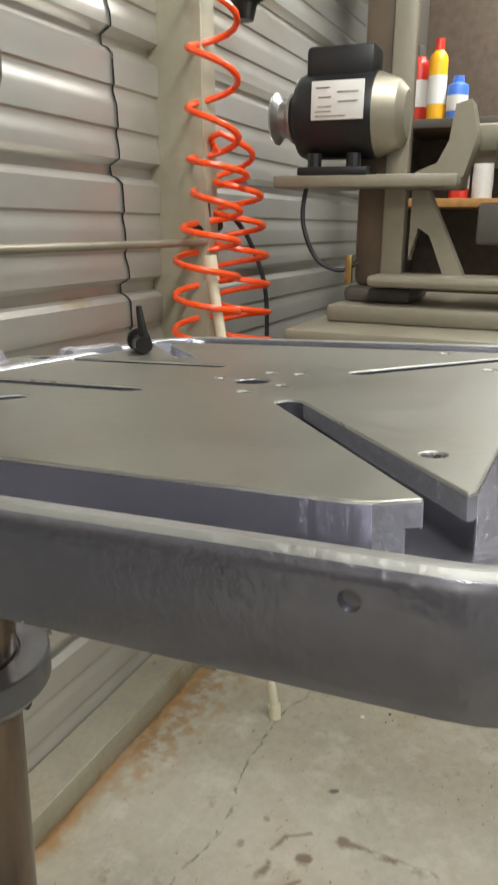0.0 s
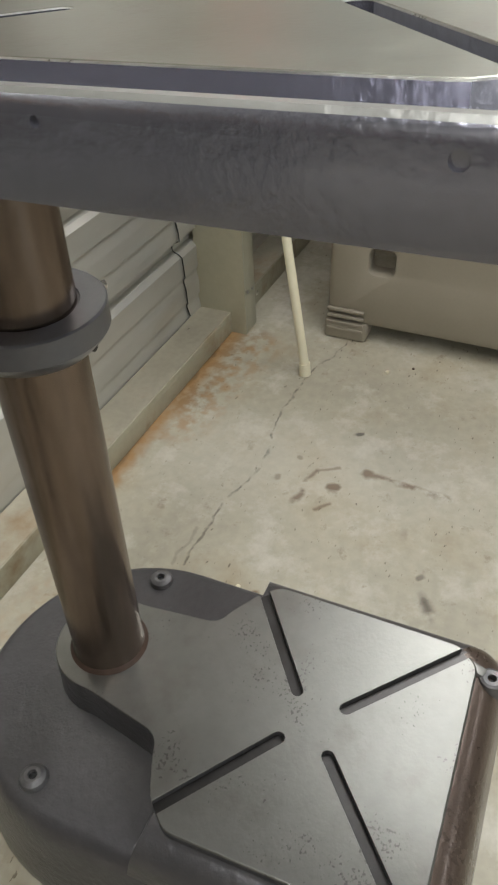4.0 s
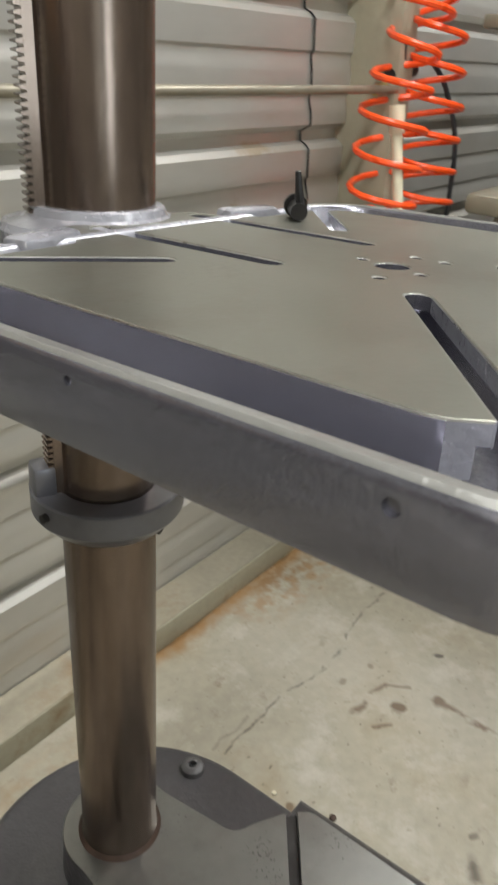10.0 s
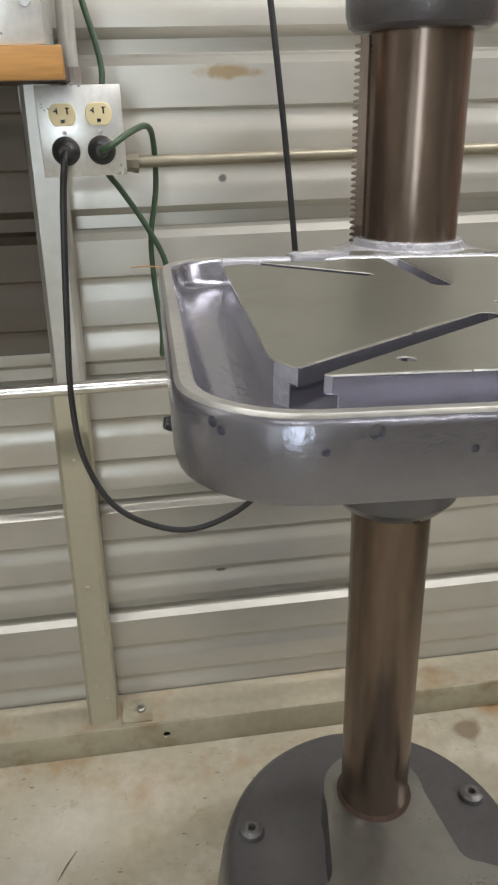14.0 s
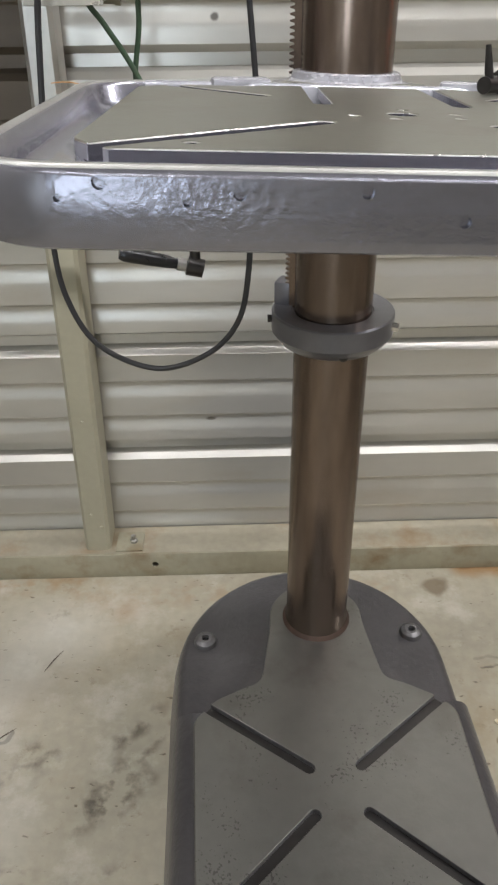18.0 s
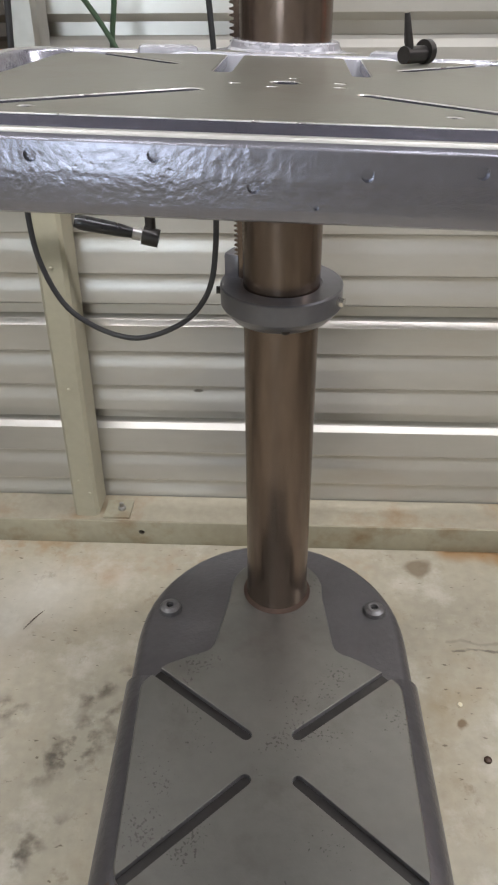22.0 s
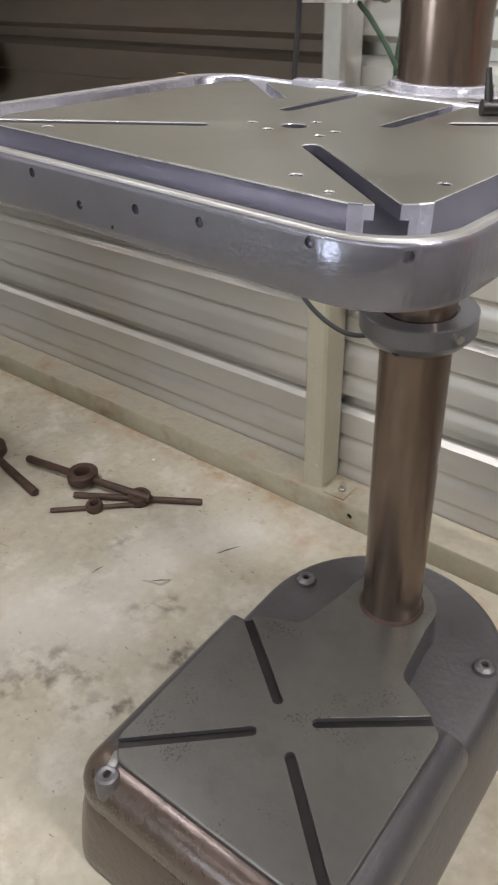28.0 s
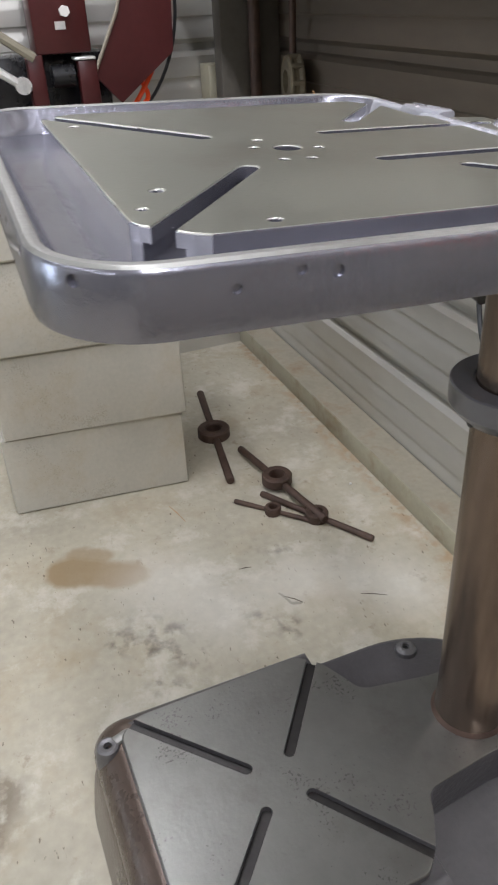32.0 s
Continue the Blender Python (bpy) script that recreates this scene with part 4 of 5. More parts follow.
# outlet box with two duplex outlets
outlet = thing("outlet_box", (-0.334, 0.281, 1.181), "square galvanised steel outlet box with two ivory duplex outlets", "outlet box", turn=1.5)
part("body", boxm(-0.052, 0.052, 0.004, 0.085, -0.053, 0.053, 0.002), BOXMETAL, outlet)
cover = part("cover_plate", boxm(-0.054, 0.054, 0.0, 0.004, -0.055, 0.055, 0.0015), BOXMETAL, outlet)
for sx in (-0.0225, 0.0235):
    for sz in (0.0205, -0.021):
        pts = []
        for k in range(24):
            a = 2 * math.pi * k / 24
            pts.append((0.0172 * math.cos(a), max(-0.0135, min(0.0135, 0.0172 * math.sin(a)))))
        bm = loft(bmesh.new(), [[Vector((sx + x * s, y, sz + z * s)) for x, z in pts] for y, s in ((0.0, 1.0), (-0.0015, 1.0), (-0.0022, 0.94))])
        face = part("receptacle", bm, IVORY, outlet, "ivory outlet face")
        if sz > 0:
            part("slot", boxm(sx - 0.0075, sx - 0.0055, -0.0026, -0.002, sz + 0.001, sz + 0.008), BAKELITE, face)
            part("slot", boxm(sx - 0.0105, sx - 0.0055, -0.00265, -0.002, sz + 0.0035, sz + 0.0055), BAKELITE, face)
            part("slot", boxm(sx + 0.0055, sx + 0.0075, -0.0026, -0.002, sz + 0.0005, sz + 0.0085), BAKELITE, face)
            part("slot", boxm(sx + 0.0045, sx + 0.0095, -0.00265, -0.002, sz + 0.0068, sz + 0.0085), BAKELITE, face)
            part("ground_hole", boxm(sx - 0.0025, sx + 0.0025, -0.0026, -0.002, sz - 0.0095, sz - 0.0055, 0.0), BAKELITE, face)
    part("screw", lathe(bmesh.new(), [(0, 0), (0.003, 0), (0.0028, 0.001), (0, 0.0014)], 12, Matrix.Translation((sx, 0, -0.001)) @ Matrix.Rotation(radians(90), 4, "X")), STEEL, outlet)
for k, (sx, lab) in enumerate(((-0.0225, "black rubber plug of the black power cord"), (0.0235, "black rubber plug of the green extension cord"))):
    p = thing("power_plug", (-0.334 + sx, 0.278, 1.158), lab, "plug", "plugs in the outlet box")
    m = Matrix.Rotation(radians(90), 4, "X")
    part("body", lathe(bmesh.new(), [(0, 0), (0.0175, 0), (0.0182, 0.004), (0.0175, 0.012), (0.013, 0.019), (0.0085, 0.022), (0.007, 0.03), (0, 0.031)], 28, m), BLACK, p)
box_conduit = thing("riser_conduit", (0, 0, 0), "galvanised steel conduit rising from the outlet box", "conduit")
part("pipe", bar((-0.343, 0.33, 1.236), (-0.31, 0.33, 2.7), 0.0115, 14), GALV, box_conduit)
part("connector", bar((-0.343, 0.33, 1.235), (-0.343, 0.33, 1.258), 0.0145, 8), STEEL, box_conduit)

# cords
cord = thing("black_cable", (0, 0, 0), "black rubber power cord hanging in a loop below the outlet", "cord")
part("cable", tube(bmesh.new(), spline([(-0.3565, 0.25, 1.158), (-0.359, 0.243, 1.143), (-0.367, 0.248, 1.09), (-0.38, 0.245, 0.95), (-0.388, 0.24, 0.82), (-0.378, 0.233, 0.725), (-0.335, 0.225, 0.645), (-0.245, 0.219, 0.603), (-0.16, 0.21, 0.63), (-0.108, 0.2, 0.69), (-0.09, 0.19, 0.78), (-0.086, 0.165, 0.93), (-0.08, 0.145, 1.03)], 7), 0.0046, 10), BLACK, cord)
cord2 = thing("black_cable", (0, 0, 0), "black rubber cord hanging down behind the table", "cord")
part("cable", tube(bmesh.new(), spline([(-0.15, 0.15, 1.7), (-0.125, 0.15, 1.45), (-0.107, 0.15, 1.311), (-0.091, 0.15, 1.167), (-0.08, 0.145, 1.04), (-0.078, 0.14, 1.0)], 6), 0.0038, 10), BLACK, cord2)
gcord = thing("green_cable", (0, 0, 0), "green extension cord looped beside the outlet box", "cord")
part("cable", tube(bmesh.new(), spline([(-0.3105, 0.247, 1.159), (-0.297, 0.235, 1.165), (-0.275, 0.25, 1.178), (-0.25, 0.3, 1.185), (-0.24, 0.34, 1.165), (-0.24, 0.36, 1.1), (-0.252, 0.37, 1.03), (-0.252, 0.375, 0.96), (-0.246, 0.378, 0.88), (-0.2485, 0.38, 0.84), (-0.243, 0.38, 0.86), (-0.232, 0.378, 0.93), (-0.233, 0.37, 0.99), (-0.26, 0.36, 1.05), (-0.29, 0.345, 1.1), (-0.31, 0.33, 1.135), (-0.312, 0.345, 1.2), (-0.302, 0.36, 1.26), (-0.325, 0.36, 1.36), (-0.36, 0.36, 1.5)], 7), 0.0042, 10), GREEN, gcord)

# wooden shelf unit above and left of the outlet
shelf = thing("wall_shelf", (0, 0, 0), "varnished pine wall shelf with a dark underside", "shelf")
part("front_board", boxm(-1.75, -0.343, 0.19, 0.21, 1.24, 1.276, 0.002), WOOD, shelf, "varnished pine front edge")
part("bottom_board", boxm(-1.75, -0.343, 0.211, 0.45, 1.24, 1.258, 0.001), DARKWOOD, shelf)
for k, x in enumerate((-0.42,)):
    cs = thing("tool_case", (x + 0.03, 0.2, 1.276), "pale metal case standing on the wall shelf", "case")
    part("body", boxm(-0.1, 0.03, 0.0, 0.13, 0.0, 0.22, 0.004), BOXMETAL, cs)
    part("screw", bar((0.012, -0.002, 0.045), (0.012, 0.004, 0.045), 0.006), STEEL, cs)

# air line, hose and pvc pipe
tee = thing("air_tee", (0, 0, 0), "black iron air tee with valve and brass fitting", "air fitting")
part("body", bar((1.235, 0.3, 1.13), (1.215, 0.3, 1.235), 0.019, 12), DARKSTEEL, tee)
part("branch", bar((1.19, 0.3, 1.17), (1.3, 0.3, 1.185), 0.016, 12), DARKSTEEL, tee)
part("valve_handle", boxm(1.28, 1.4, 0.278, 0.292, 1.196, 1.212, 0.005), BAKELITE, tee, "black valve lever")
part("brass_fitting", lathe(bmesh.new(), [(0, 0), (0.013, 0), (0.013, 0.03), (0.009, 0.034), (0.009, 0.07), (0.012, 0.075), (0.012, 0.11), (0, 0.11)], 10, Matrix.Translation((1.212, 0.298, 1.235))), BRASS, tee, "brass hose fitting")
part("brass_nipple", bar((1.16, 0.315, 1.14), (1.2, 0.31, 1.15), 0.012, 8), BRASS, tee)
pvc = thing("drain_pipe", (0, 0, 0), "thin aged white pvc pipe leaning from the tee to the floor", "pipe")
part("pipe", tube(bmesh.new(), [(1.1, 0.25, 1.07), (1.094, 0.165, 0.6), (1.065, 0.062, 0.02)], 0.0118, 14), PVC, pvc)
part("coupling", bar((1.1, 0.256, 1.115), (1.1, 0.249, 1.06), 0.0165, 16), PVC, pvc)
part("end_cap", bar((1.067, 0.065, 0.035), (1.064, 0.061, 0.0), 0.0155, 16), PVC, pvc)


def coil(spec, n=14):
    """Points of a hanging coil: spec rows are (x, y, z, radius, turns since the row before)."""
    pts, ang = [], 0.0
    for a, b in zip(spec, spec[1:]):
        steps = max(2, int(n * b[4]))
        for k in range(steps):
            t = k / steps
            c = [a[i] + (b[i] - a[i]) * t for i in range(4)]
            th = ang + 2 * math.pi * b[4] * t
            pts.append(Vector((c[0] + c[3] * math.cos(th), c[1] + 0.8 * c[3] * math.sin(th), c[2])))
        ang += 2 * math.pi * b[4]
    return pts


hose = thing("air_hose", (0, 0, 0), "orange coiled air hose hanging from the wall fitting", "air hose")
part("coil", tube(bmesh.new(), coil([(1.165, 0.25, 2.1, 0.055, 0), (1.17, 0.25, 1.66, 0.062, 3.4), (1.17, 0.25, 1.34, 0.07, 2.7), (1.22, 0.25, 1.285, 0.075, 0.9), (1.17, 0.25, 1.2, 0.07, 1), (1.14, 0.25, 1.15, 0.085, 0.8), (1.13, 0.25, 0.9, 0.09, 3.2), (1.13, 0.25, 0.86, 0.09, 0.6)]), 0.0072, 8), ORANGE, hose)
part("coil", tube(bmesh.new(), coil([(1.212, 0.27, 1.35, 0.012, 0), (1.26, 0.25, 1.385, 0.05, 0.5), (1.3, 0.25, 1.29, 0.07, 0.8), (1.31, 0.25, 1.2, 0.075, 1.3), (1.325, 0.25, 1.1, 0.085, 1.4), (1.34, 0.25, 0.86, 0.09, 3.4)]), 0.0072, 8), ORANGE, hose)
for t in (tee, hose):
    t.location = (0, 0.03, -0.005)
blackhose = thing("black_hose", (0, 0, 0), "thin black hose hanging from the air tee", "hose")
part("cable", tube(bmesh.new(), spline([(1.4, 0.33, 1.2), (1.46, 0.31, 1.14), (1.5, 0.28, 1.02), (1.5, 0.27, 0.85), (1.48, 0.25, 0.5), (1.6, 0.2, 0.3)], 6), 0.0065, 8), BLACK, blackhose)

# ---------------------------------------------------------------- machine corner
BROWNPAINT = mat("brown_machine_enamel", (0.12, 0.09, 0.06), 0.4, 0.1, 0.2, 8, 60, 0.1, 60)
bench = thing("plastic_bench", (0, 0, 0), "taupe blow moulded plastic bench with ribbed feet and hand holes", "bench")
bm = bmesh.new()
box(bm, 1.27, 1.33, -0.9, 0.075, 0.05, 0.9, 0.02)
panel = part("end_panel", bm, TANPLASTIC, bench)
cut = bmesh.new()
box(cut, 1.2, 1.4, -0.105, -0.035, 0.21, 0.285, 0.015)
box(cut, 1.2, 1.4, -0.75, -0.68, 0.21, 0.285, 0.015)
carve(panel, cut, 0.004)
for y0, y1 in ((-0.045, 0.078), (-0.9, -0.78)):
    f = part("foot", boxm(1.262, 1.34, y0, y1, 0.0, 0.06, 0.012), TANPLASTIC, bench)
    for z in (0.03, 0.05, 0.07, 0.09):
        part("rib", boxm(1.258, 1.27, y0 + 0.01, y1 - 0.008, z, z + 0.01, 0.004), TANPLASTIC, f)
part("end_panel", boxm(2.2, 2.26, -0.9, 0.075, 0.0, 0.9, 0.02), TANPLASTIC, bench)
part("shelf", boxm(1.33, 2.2, -0.88, 0.06, 0.25, 0.3, 0.01), TANPLASTIC, bench)
part("top", boxm(1.24, 2.3, -0.95, 0.13, 0.9, 0.945, 0.012), CREAM, bench, "cream bench top")

mill = thing("bench_mill", (0, 0, 0), "old cream and brown bench milling machine with a black motor", "milling machine")
part("base", boxm(1.42, 1.95, -0.6, 0.08, 0.945, 0.99, 0.012), CREAM, mill)
part("foot", boxm(1.5, 1.75, -0.12, 0.06, 0.99, 1.03, 0.015), DARKGREY, mill)
part("column", boxm(1.54, 1.66, -0.07, 0.045, 1.03, 1.9, 0.02), BROWNPAINT, mill, "brown painted column")
part("way", boxm(1.525, 1.545, -0.085, -0.03, 1.03, 1.9, 0.006), CREAM, mill)
part("table", boxm(1.42, 1.6, -0.75, -0.02, 1.035, 1.065, 0.012), CREAM, mill)
bm = loft(bmesh.new(), [[Vector((x, y, z)) for y, z in ((-0.1, 1.27), (-0.14, 1.27), (-0.24, 1.065), (-0.19, 1.065), (-0.15, 1.16), (-0.12, 1.18), (-0.1, 1.1))] for x in (1.53, 1.58)])
part("gusset", bm, CREAM, mill)
HEAD = Vector((0, 0.02, -0.03))  # the motor and its bracket as one group on the column
bm = bmesh.new()
for x0, x1, y0, y1, z0, z1 in ((1.44, 1.64, -0.24, 0.22, 1.303, 1.333),):
    box(bm, x0, x1, y0, y1, z0, z1, 0.006)
bmesh.ops.translate(bm, verts=bm.verts, vec=HEAD)
part("motor_bracket", bm, CREAM, mill)
bm = loft(bmesh.new(), [[Vector((x, y, z)) + HEAD for y, z in ((-0.13, 1.305), (-0.2, 1.3), (-0.245, 1.33), (-0.27, 1.42), (-0.25, 1.5), (-0.215, 1.49), (-0.205, 1.41), (-0.18, 1.36), (-0.13, 1.34))] for x in (1.5, 1.6)])
part("bracket_arm", bm, CREAM, mill)
MH = HEAD + Vector((0, -0.004, -0.016))
motor = part("motor", tube(bmesh.new(), [MH + Vector(p) for p in ((1.51, -0.03, 1.49), (1.51, -0.02, 1.49), (1.51, 0.155, 1.49), (1.51, 0.168, 1.49), (1.51, 0.178, 1.49))], [0.098, 0.101, 0.101, 0.095, 0.07], 40), MOTORBLACK, mill, "black enamelled electric motor")
bm = boxm(1.46, 1.57, -0.02, 0.15, 1.57, 1.645, 0.012)
bmesh.ops.translate(bm, verts=bm.verts, vec=MH)
part("capacitor_cover", bm, MOTORBLACK, motor)
part("end_bell", tube(bmesh.new(), [MH + Vector(p) for p in ((1.51, -0.1, 1.49), (1.51, -0.098, 1.49), (1.51, -0.08, 1.49), (1.51, -0.045, 1.49), (1.51, -0.028, 1.49))], [0.03, 0.055, 0.078, 0.092, 0.099], 36), PIPE, motor, "dull grey end bell")
bm = boxm(1.405, 1.412, -0.012, 0.116, 1.47, 1.556, 0.001)
bmesh.ops.translate(bm, verts=bm.verts, vec=MH)
part("name_plate", bm, LABEL, motor, "white printed label with unreadable lines")
for k, (y0, y1) in enumerate(((0.03, 0.105), (0.066, 0.105), (0.066, 0.1), (0.002, 0.05), (0.066, 0.098), (0.0, 0.052), (0.07, 0.105))):
    bm = boxm(1.4035, 1.4048, y0, y1, 1.477 + k * 0.0105, 1.4795 + k * 0.0105)
    bmesh.ops.translate(bm, verts=bm.verts, vec=MH)
    part("print_line", bm, PIPE, motor)
part("pulley", tube(bmesh.new(), [MH + Vector(p) for p in ((1.51, 0.19, 1.49), (1.51, 0.196, 1.49), (1.51, 0.208, 1.49), (1.51, 0.226, 1.49), (1.51, 0.238, 1.49), (1.51, 0.244, 1.49))], [0.06, 0.06, 0.042, 0.042, 0.063, 0.06], 32), STEEL, motor, "bright aluminium pulley")
part("shaft", tube(bmesh.new(), [MH + Vector((1.51, 0.16, 1.49)), MH + Vector((1.51, 0.255, 1.49))], 0.012, 12), STEEL, motor)
for y in (0.02, 0.12):
    part("motor_foot", tube(bmesh.new(), [MH + Vector((1.46, y, 1.345)), MH + Vector((1.46, y, 1.4))], 0.018, 10), MOTORBLACK, motor)
bm = boxm(1.44, 1.58, -0.02, 0.16, 1.348, 1.368, 0.004)
bmesh.ops.translate(bm, verts=bm.verts, vec=MH)
part("motor_foot", bm, MOTORBLACK, motor)
part("head", tube(bmesh.new(), [(1.45, 0.325, 1.8), (1.45, 0.325, 1.72), (1.45, 0.325, 1.70), (1.45, 0.325, 1.665)], [0.058, 0.058, 0.03, 0.022], 20), DARKSTEEL, mill, "black chuck hanging at the head")
part("arm", boxm(1.6, 1.95, -0.6, -0.17, 1.36, 1.43, 0.02), CREAM, mill)
part("knob", tube(bmesh.new(), [(1.56, -0.32, 1.32), (1.56, -0.32, 1.4)], 0.03, 16), STEEL, mill)
part("vise", boxm(1.55, 1.75, -0.55, -0.26, 1.14, 1.24, 0.01), DARKGREY, mill)
mc = thing("black_cable", (0, 0, 0), "thin black motor cord hanging below the bracket", "cord")
part("cable", tube(bmesh.new(), spline([(1.5, 0.16, 1.32), (1.48, 0.17, 1.2), (1.48, 0.13, 1.1), (1.5, 0.07, 1.07), (1.53, 0.03, 1.09)], 6), 0.006, 8), BLACK, mc)
clampy = thing("clamp", (1.5, 0.045, 1.035), "small dull brass yellow clamp beside the machine column", "clamp")
part("body", boxm(-0.009, 0.009, -0.009, 0.009, 0.0, 0.075, 0.004), BRASS, clampy)

rack_shelf = thing("supply_shelf", (0, 0, 0), "dark steel supply shelf behind the milling machine", "shelf")
# dark backing board added only to darken the background behind the machine
part("back", boxm(2.7, 2.72, -1.2, 0.13, 0.0, 2.3, 0.002), DARKWOOD, rack_shelf)
for z, m in ((1.28, WOOD), (1.54, DARKGREY)):
    part("board", boxm(2.35, 2.7, -1.2, 0.13, z - 0.03, z, 0.003), m, rack_shelf)
for y in (-1.19, 0.11):
    part("upright", boxm(2.35, 2.7, y, y + 0.02, 0.0, 2.3, 0.002), DARKGREY, rack_shelf)


def can(at, r, h, material, label, cap=None):
    t = thing("bottle", at, label, "bottle", "bottles on the supply shelf")
    part("body", lathe(bmesh.new(), [(0, 0), (r, 0), (r, h * 0.74), (r * 0.9, h * 0.8), (r * 0.5, h * 0.86), (0, h * 0.86)], 20), material, t)
    part("label_band", lathe(bmesh.new(), [(r + 0.001, h * 0.2), (r + 0.001, h * 0.55), (r + 0.0005, h * 0.55), (r + 0.0005, h * 0.2)], 20), LABEL, t)
    part("cap", lathe(bmesh.new(), [(0, h * 0.86), (r * 0.55, h * 0.86), (r * 0.5, h), (0, h)], 16), cap or RED, t)


can((2.42, 0.012, 1.54), 0.032, 0.26, YELLOW, "tall yellow plastic bottle with a white label", RED)
can((2.46, 0.085, 1.54), 0.035, 0.25, RED, "red plastic bottle with a dark cap", DARKGREY)
can((2.42, -0.06, 1.54), 0.036, 0.14, BLUE, "short blue bottle with a white label", BLUE)
can((2.42, -0.09, 1.28), 0.035, 0.17, RED, "small red can on the lower shelf board", LABEL)
can((2.42, -0.17, 1.28), 0.035, 0.16, LABEL, "small white can on the lower shelf board", RED)

# ---------------------------------------------------------------- west end
stack = []
for k in range(4):
    b = thing("concrete_block", (-1.285 + 0.012 * k, -0.32 + 0.012 * k, k * 0.231), "large pale cast concrete block in a dry stack", "concrete block", "stack of concrete blocks", turn=-7.5 + (0.8, -0.5, 0.3, 0.6)[k])
    bm = boxm(-0.14, 0.145, -0.237, 0.237, 0, 0.2295 if k < 3 else 0.125, 0.006, seg=3)
    rng = random.Random(31 + k)
    for v in bm.verts:
        v.co += Vector((rng.uniform(-1, 1), rng.uniform(-1, 1), 0)) * 0.0016
    part("body", bm, BLOCK, b)


def threading_bar(a, b, boss_at, boss_r, r, label, lift=0.0):
    a, b = Vector((*a, r + lift)), Vector((*b, r + lift))
    mid = a.lerp(b, boss_at)
    t = thing("die_stock", (0, 0, 0), label, "die stock", "rusty die stocks on the floor")
    d = (b - a).normalized()
    part("handle", tube(bmesh.new(), [a, a + d * 0.004, mid - d * boss_r * 0.9], [r * 0.85, r, r * 0.9], 12), RUST, t)
    part("handle", tube(bmesh.new(), [mid + d * boss_r * 0.9, b - d * 0.004, b], [r * 0.9, r, r * 0.85], 12), RUST, t)
    m = Matrix.Translation((mid.x, mid.y, lift))
    part("die_ring", lathe(bmesh.new(), [(boss_r * 0.52, 0.0), (boss_r * 0.95, 0.0), (boss_r, 0.003), (boss_r, r * 2 + 0.004), (boss_r * 0.92, r * 2 + 0.008), (boss_r * 0.55, r * 2 + 0.008), (boss_r * 0.5, r * 2 + 0.004), (boss_r * 0.52, 0.0)], 28, m), RUST, t)


threading_bar((-1.591, 0.103), (-1.046, 0.0), 0.5, 0.05, 0.012, "rusty die stock with a large round head beside the blocks")
threading_bar((-1.177, 0.083), (-0.762, 0.148), 0.47, 0.042, 0.011, "rusty die stock lying across two others", 0.012)
threading_bar((-0.956, 0.055), (-0.655, 0.226), 0.52, 0.03, 0.009, "rusty die stock with long bright handle end")
threading_bar((-0.959, -0.023), (-0.772, 0.14), 0.46, 0.022, 0.007, "small slender rusty die stock")

post_w = thing("steel_post", (0, 0, 0), "dark steel pipe rack fixed to the wall in the corner", "pipe rack")
part("upright", boxm(-1.78, -1.72, 0.3, 0.49, 0.82, 2.7, 0.004), DARKGREY, post_w)
part("upright", bar((-1.7, 0.4, 0.84), (-1.7, 0.4, 2.7), 0.018), RUST, post_w)
pul = thing("pulley_wheel", (-1.516, 0.435, 0.96), "dusty brown notched pulley wheel hanging in the corner", "pulley")
PM = Matrix.Rotation(radians(-12), 4, "Z") @ Matrix.Rotation(radians(90), 4, "X")
part("rim", lathe(bmesh.new(), [(0.031, -0.022), (0.06, -0.022), (0.067, -0.017), (0.067, -0.012), (0.06, -0.004), (0.06, 0.004), (0.067, 0.012), (0.067, 0.017), (0.06, 0.022), (0.031, 0.022), (0.031, -0.022)], 36, PM), DUSTYIRON, pul)
for k in range(9):
    part("tooth", boxm(0.058, 0.07, -0.006, 0.006, -0.018, 0.018, 0.002, m=PM @ Matrix.Rotation(radians(40 * k), 4, "Z")), DUSTYIRON, pul)
part("hanger", bar((0.0, 0.0, 0.045), (0.0, 0.0, 1.7), 0.01), RUST, pul)

redm = thing("red_machine", (0, 0, 0), "dark red enamelled machine frame with black fittings", "machine")
bm = loft(bmesh.new(), [[Vector((x, y, z)) for y, z in ((-0.088, 1.003), (-0.017, 0.925), (0.147, 1.046), (0.165, 1.4), (0.08, 1.4), (-0.005, 1.153))] for x in (-1.712, -1.7)])
part("side_plate", bm, REDPAINT, redm, "folded dark red side plate")
part("plate_flange", tube(bmesh.new(), [(-1.698, -0.086, 1.006), (-1.698, -0.005, 1.153), (-1.698, 0.08, 1.4)], 0.005, 8), TANPLASTIC, redm, "worn bare edge of the side plate")
part("housing", boxm(-1.8, -1.695, -0.236, -0.085, 1.06, 1.4, 0.008), REDPAINT, redm)
part("body", boxm(-1.93, -1.78, -0.62, -0.02, 0.86, 1.06, 0.02), BAKELITE, redm, "black body")
part("bracket", boxm(-1.73, -1.69, -0.265, -0.222, 0.9, 1.062, 0.004), REDPAINT, redm)
part("bracket", boxm(-1.73, -1.69, -0.13, -0.078, 0.9, 1.042, 0.004), REDPAINT, redm)
part("pad", boxm(-1.735, -1.685, -0.138, -0.08, 1.043, 1.05, 0.002), BOXMETAL, redm, "worn bare metal pad")
part("arm", tube(bmesh.new(), [(-1.69, -0.42, 1.18), (-1.69, -0.245, 1.056)], 0.013, 8), CREAM, redm, "grey painted arm")
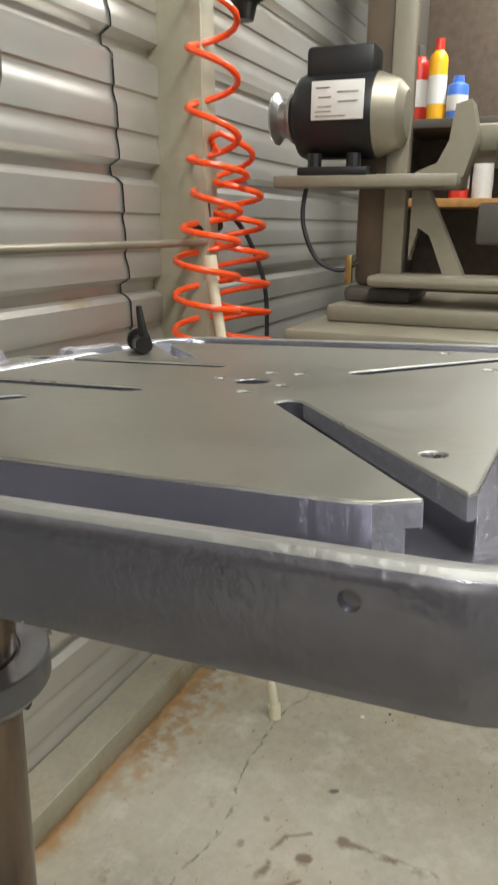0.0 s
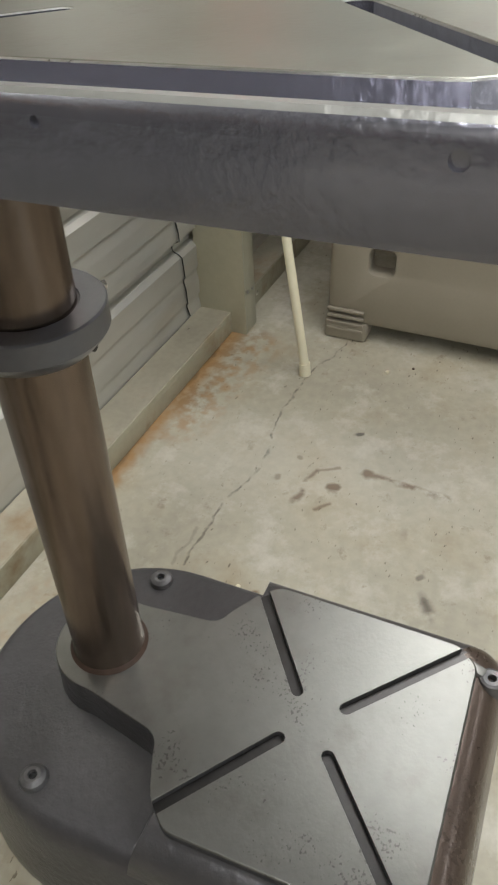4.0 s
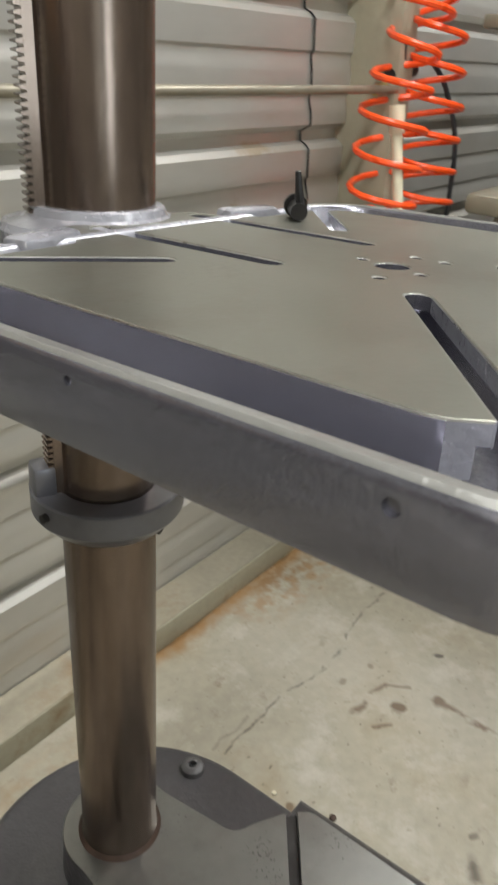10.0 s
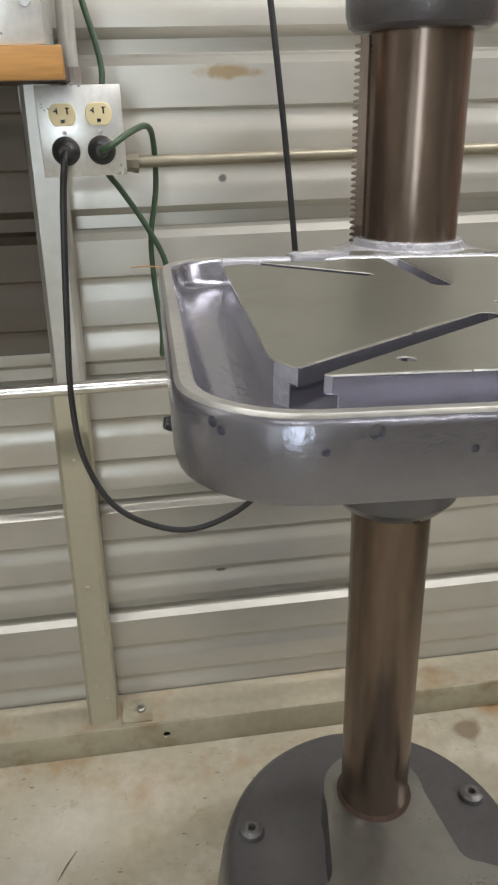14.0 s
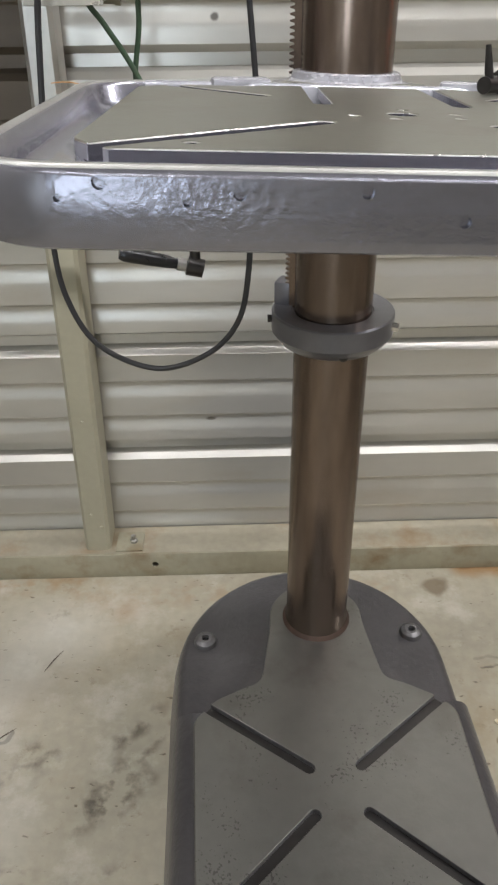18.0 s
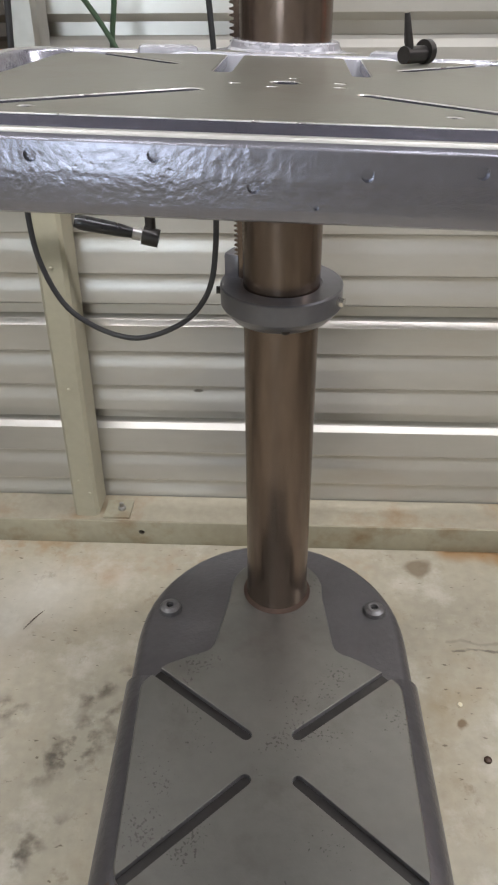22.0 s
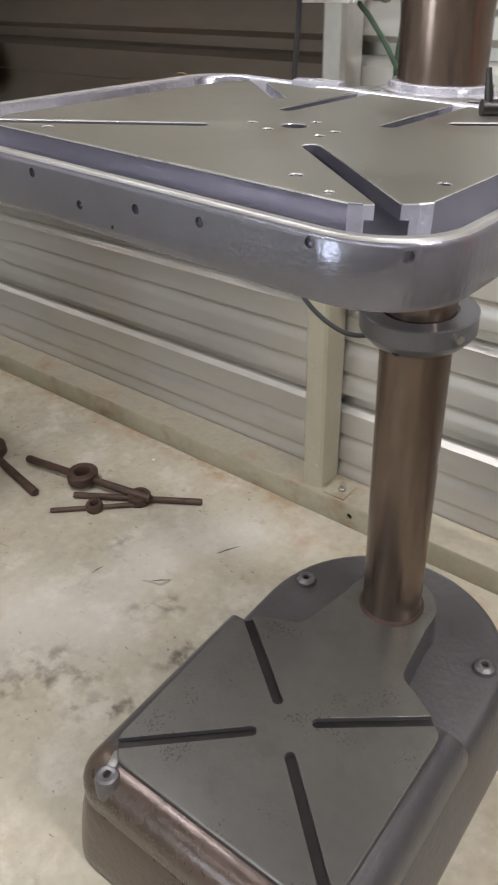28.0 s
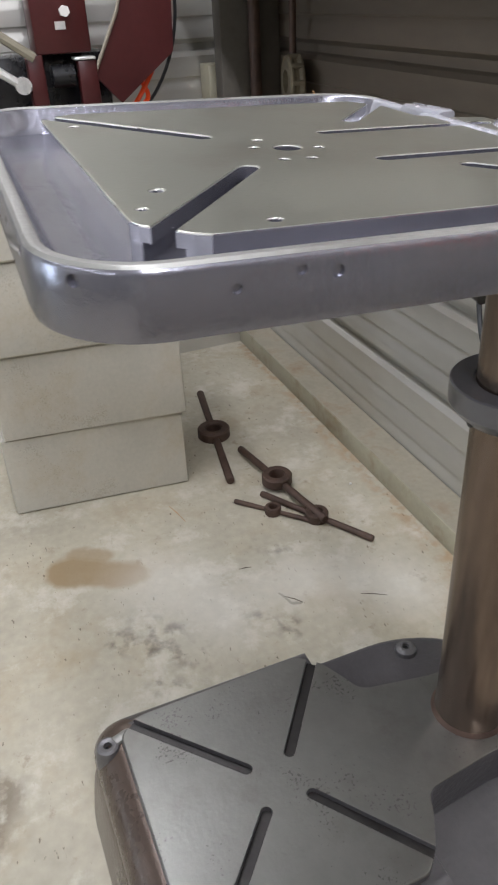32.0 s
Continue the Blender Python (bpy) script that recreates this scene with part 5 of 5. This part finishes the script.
part("link", tube(bmesh.new(), [(-1.69, -0.4, 1.07), (-1.69, -0.3, 1.0)], 0.012, 8), BOXMETAL, redm, "bare steel link")
part("link_eye", bar((-1.7, -0.285, 0.992), (-1.68, -0.285, 0.992), 0.022, 16), BOXMETAL, redm)
part("roller", tube(bmesh.new(), [(-1.72, -0.2, 1.005), (-1.72, -0.14, 1.005)], 0.03, 18), BAKELITE, redm)
part("name_plate", boxm(-1.696, -1.693, -0.176, -0.148, 1.118, 1.137), BOXMETAL, redm, "small pale plate")
part("nut", bar((-1.7, -0.147, 1.16), (-1.68, -0.147, 1.16), 0.014, 6), LABEL, redm)
part("cross_bar", boxm(-1.76, -1.69, -0.65, 0.0, 0.86, 0.905, 0.006), REDPAINT, redm)
for y in (-0.6, -0.4):
    part("leg", boxm(-1.9, -1.84, y, y + 0.06, 0.0, 0.86, 0.004), REDPAINT, redm)
wc = thing("black_cable", (0, 0, 0), "thin black cable hanging down the end wall", "cord")
part("cable", tube(bmesh.new(), spline([(-1.78, 0.185, 2.6), (-1.78, 0.184, 1.4), (-1.775, 0.18, 1.1), (-1.8, 0.1, 0.92), (-1.82, 0.0, 0.875)], 6), 0.005, 8), BLACK, wc)
oh = thing("orange_hose", (0, 0, 0), "loop of orange hose behind the red machine", "hose")
part("hose", tube(bmesh.new(), spline([(-1.76, 0.02, 0.9), (-1.76, 0.05, 0.93), (-1.76, 0.1, 1.005), (-1.77, 0.062, 0.985), (-1.77, 0.08, 0.93), (-1.78, 0.05, 0.9), (-1.82, -0.02, 0.87)], 6), 0.007, 8), ORANGE, oh)
jb = thing("junction_box", (-1.95, 0.36, 0.9), "small grey steel junction box on the end wall", "junction box")
part("body", boxm(0.0, 0.08, -0.05, 0.06, -0.03, 0.09, 0.004), POST, jb)
part("screw", bar((0.078, 0.005, 0.03), (0.083, 0.005, 0.03), 0.005, 10), STEEL, jb)
part("conduit_pipe", bar((0.03, 0.03, 0.09), (0.03, 0.03, 1.75), 0.012, 12), GALV, jb)

# ---------------------------------------------------------------- small things
def screw_head(at, axis, r=0.0045):
    d = Vector(axis).normalized()
    return tube(bmesh.new(), [Vector(at) - d * 0.002, Vector(at) + d * 0.0015, Vector(at) + d * 0.0025], [r, r, r * 0.7], 10)


for i, (x, z) in enumerate(((-0.412, 0.66), (-0.43, 0.165), (-0.41, 0.13), (-0.398, 0.88), (-0.418, 0.4))):
    ob = placed(finish("post_screw", screw_head((x, 0.019 if z < 0.79 else 0.034, z), (0, -1, 0), 0.0035), POST))
    tagged(ob, "small steel screw head in the wall post", "screw", "screws in the wall post")
for i, (x, z) in enumerate(((1.205, 0.13), (1.24, 0.125), (1.205, 0.36), (1.24, 0.36))):
    ob = finish("frame_screw", screw_head((x, 0.2845, z), (0, -1, 0), 0.005), STEEL)
    tagged(ob, "small steel screw head in the frame post", "screw", "screws in the frame post")
for i, (x, y, l, a, c) in enumerate(((-0.552, -0.04, 0.05, 40, DARKWOOD), (-0.98, -0.18, 0.09, 12, WOOD), (-0.49, 0.13, 0.06, 60, DARKWOOD), (-0.7, -0.1, 0.03, 80, DARKWOOD))):
    sp = finish("wood_splinter", tube(bmesh.new(), [(-l / 2, 0, 0.0015), (0, 0.0012, 0.0022), (l / 2, 0, 0.0015)], [0.0004, 0.0011, 0.0003], 6), c)
    sp.matrix_basis = pose(x, y, 0, 0, 0, a)
    tagged(sp, "thin dark wood splinter lying on the concrete", "splinter", "debris on the floor")
straw = finish("dry_straw", tube(bmesh.new(), spline([(-0.252, -0.15, TZ - 0.001), (-0.262, -0.147, TZ + 0.0006), (-0.272, -0.142, TZ + 0.0005), (-0.284, -0.138, TZ - 0.001)], 4), 0.00055, 6), WOOD)
straw.matrix_basis = TILT
tagged(straw, "thin dry straw stuck on the table rim", "straw")
for i, (x, y, r, c) in enumerate(((0.345, -0.06, 0.005, PVC), (0.37, -0.17, 0.007, RUST), (1.15, -0.14, 0.006, PVC), (1.19, -0.2, 0.004, RUST), (-0.9, 0.3, 0.004, LABEL))):
    cr = finish("crumb", lathe(bmesh.new(), [(0, 0), (r, r * 0.2), (r * 0.9, r * 0.8), (r * 0.3, r * 1.1), (0, r * 1.1)], 7), c)
    cr.matrix_basis = pose(x, y, 0, 0, 0, 40 * i)
    tagged(cr, ("small yellow crumb on the concrete floor", "small rusty crumb on the concrete floor", "small white crumb on the concrete floor")[(PVC, RUST, LABEL).index(c)], "crumb", "debris on the floor")
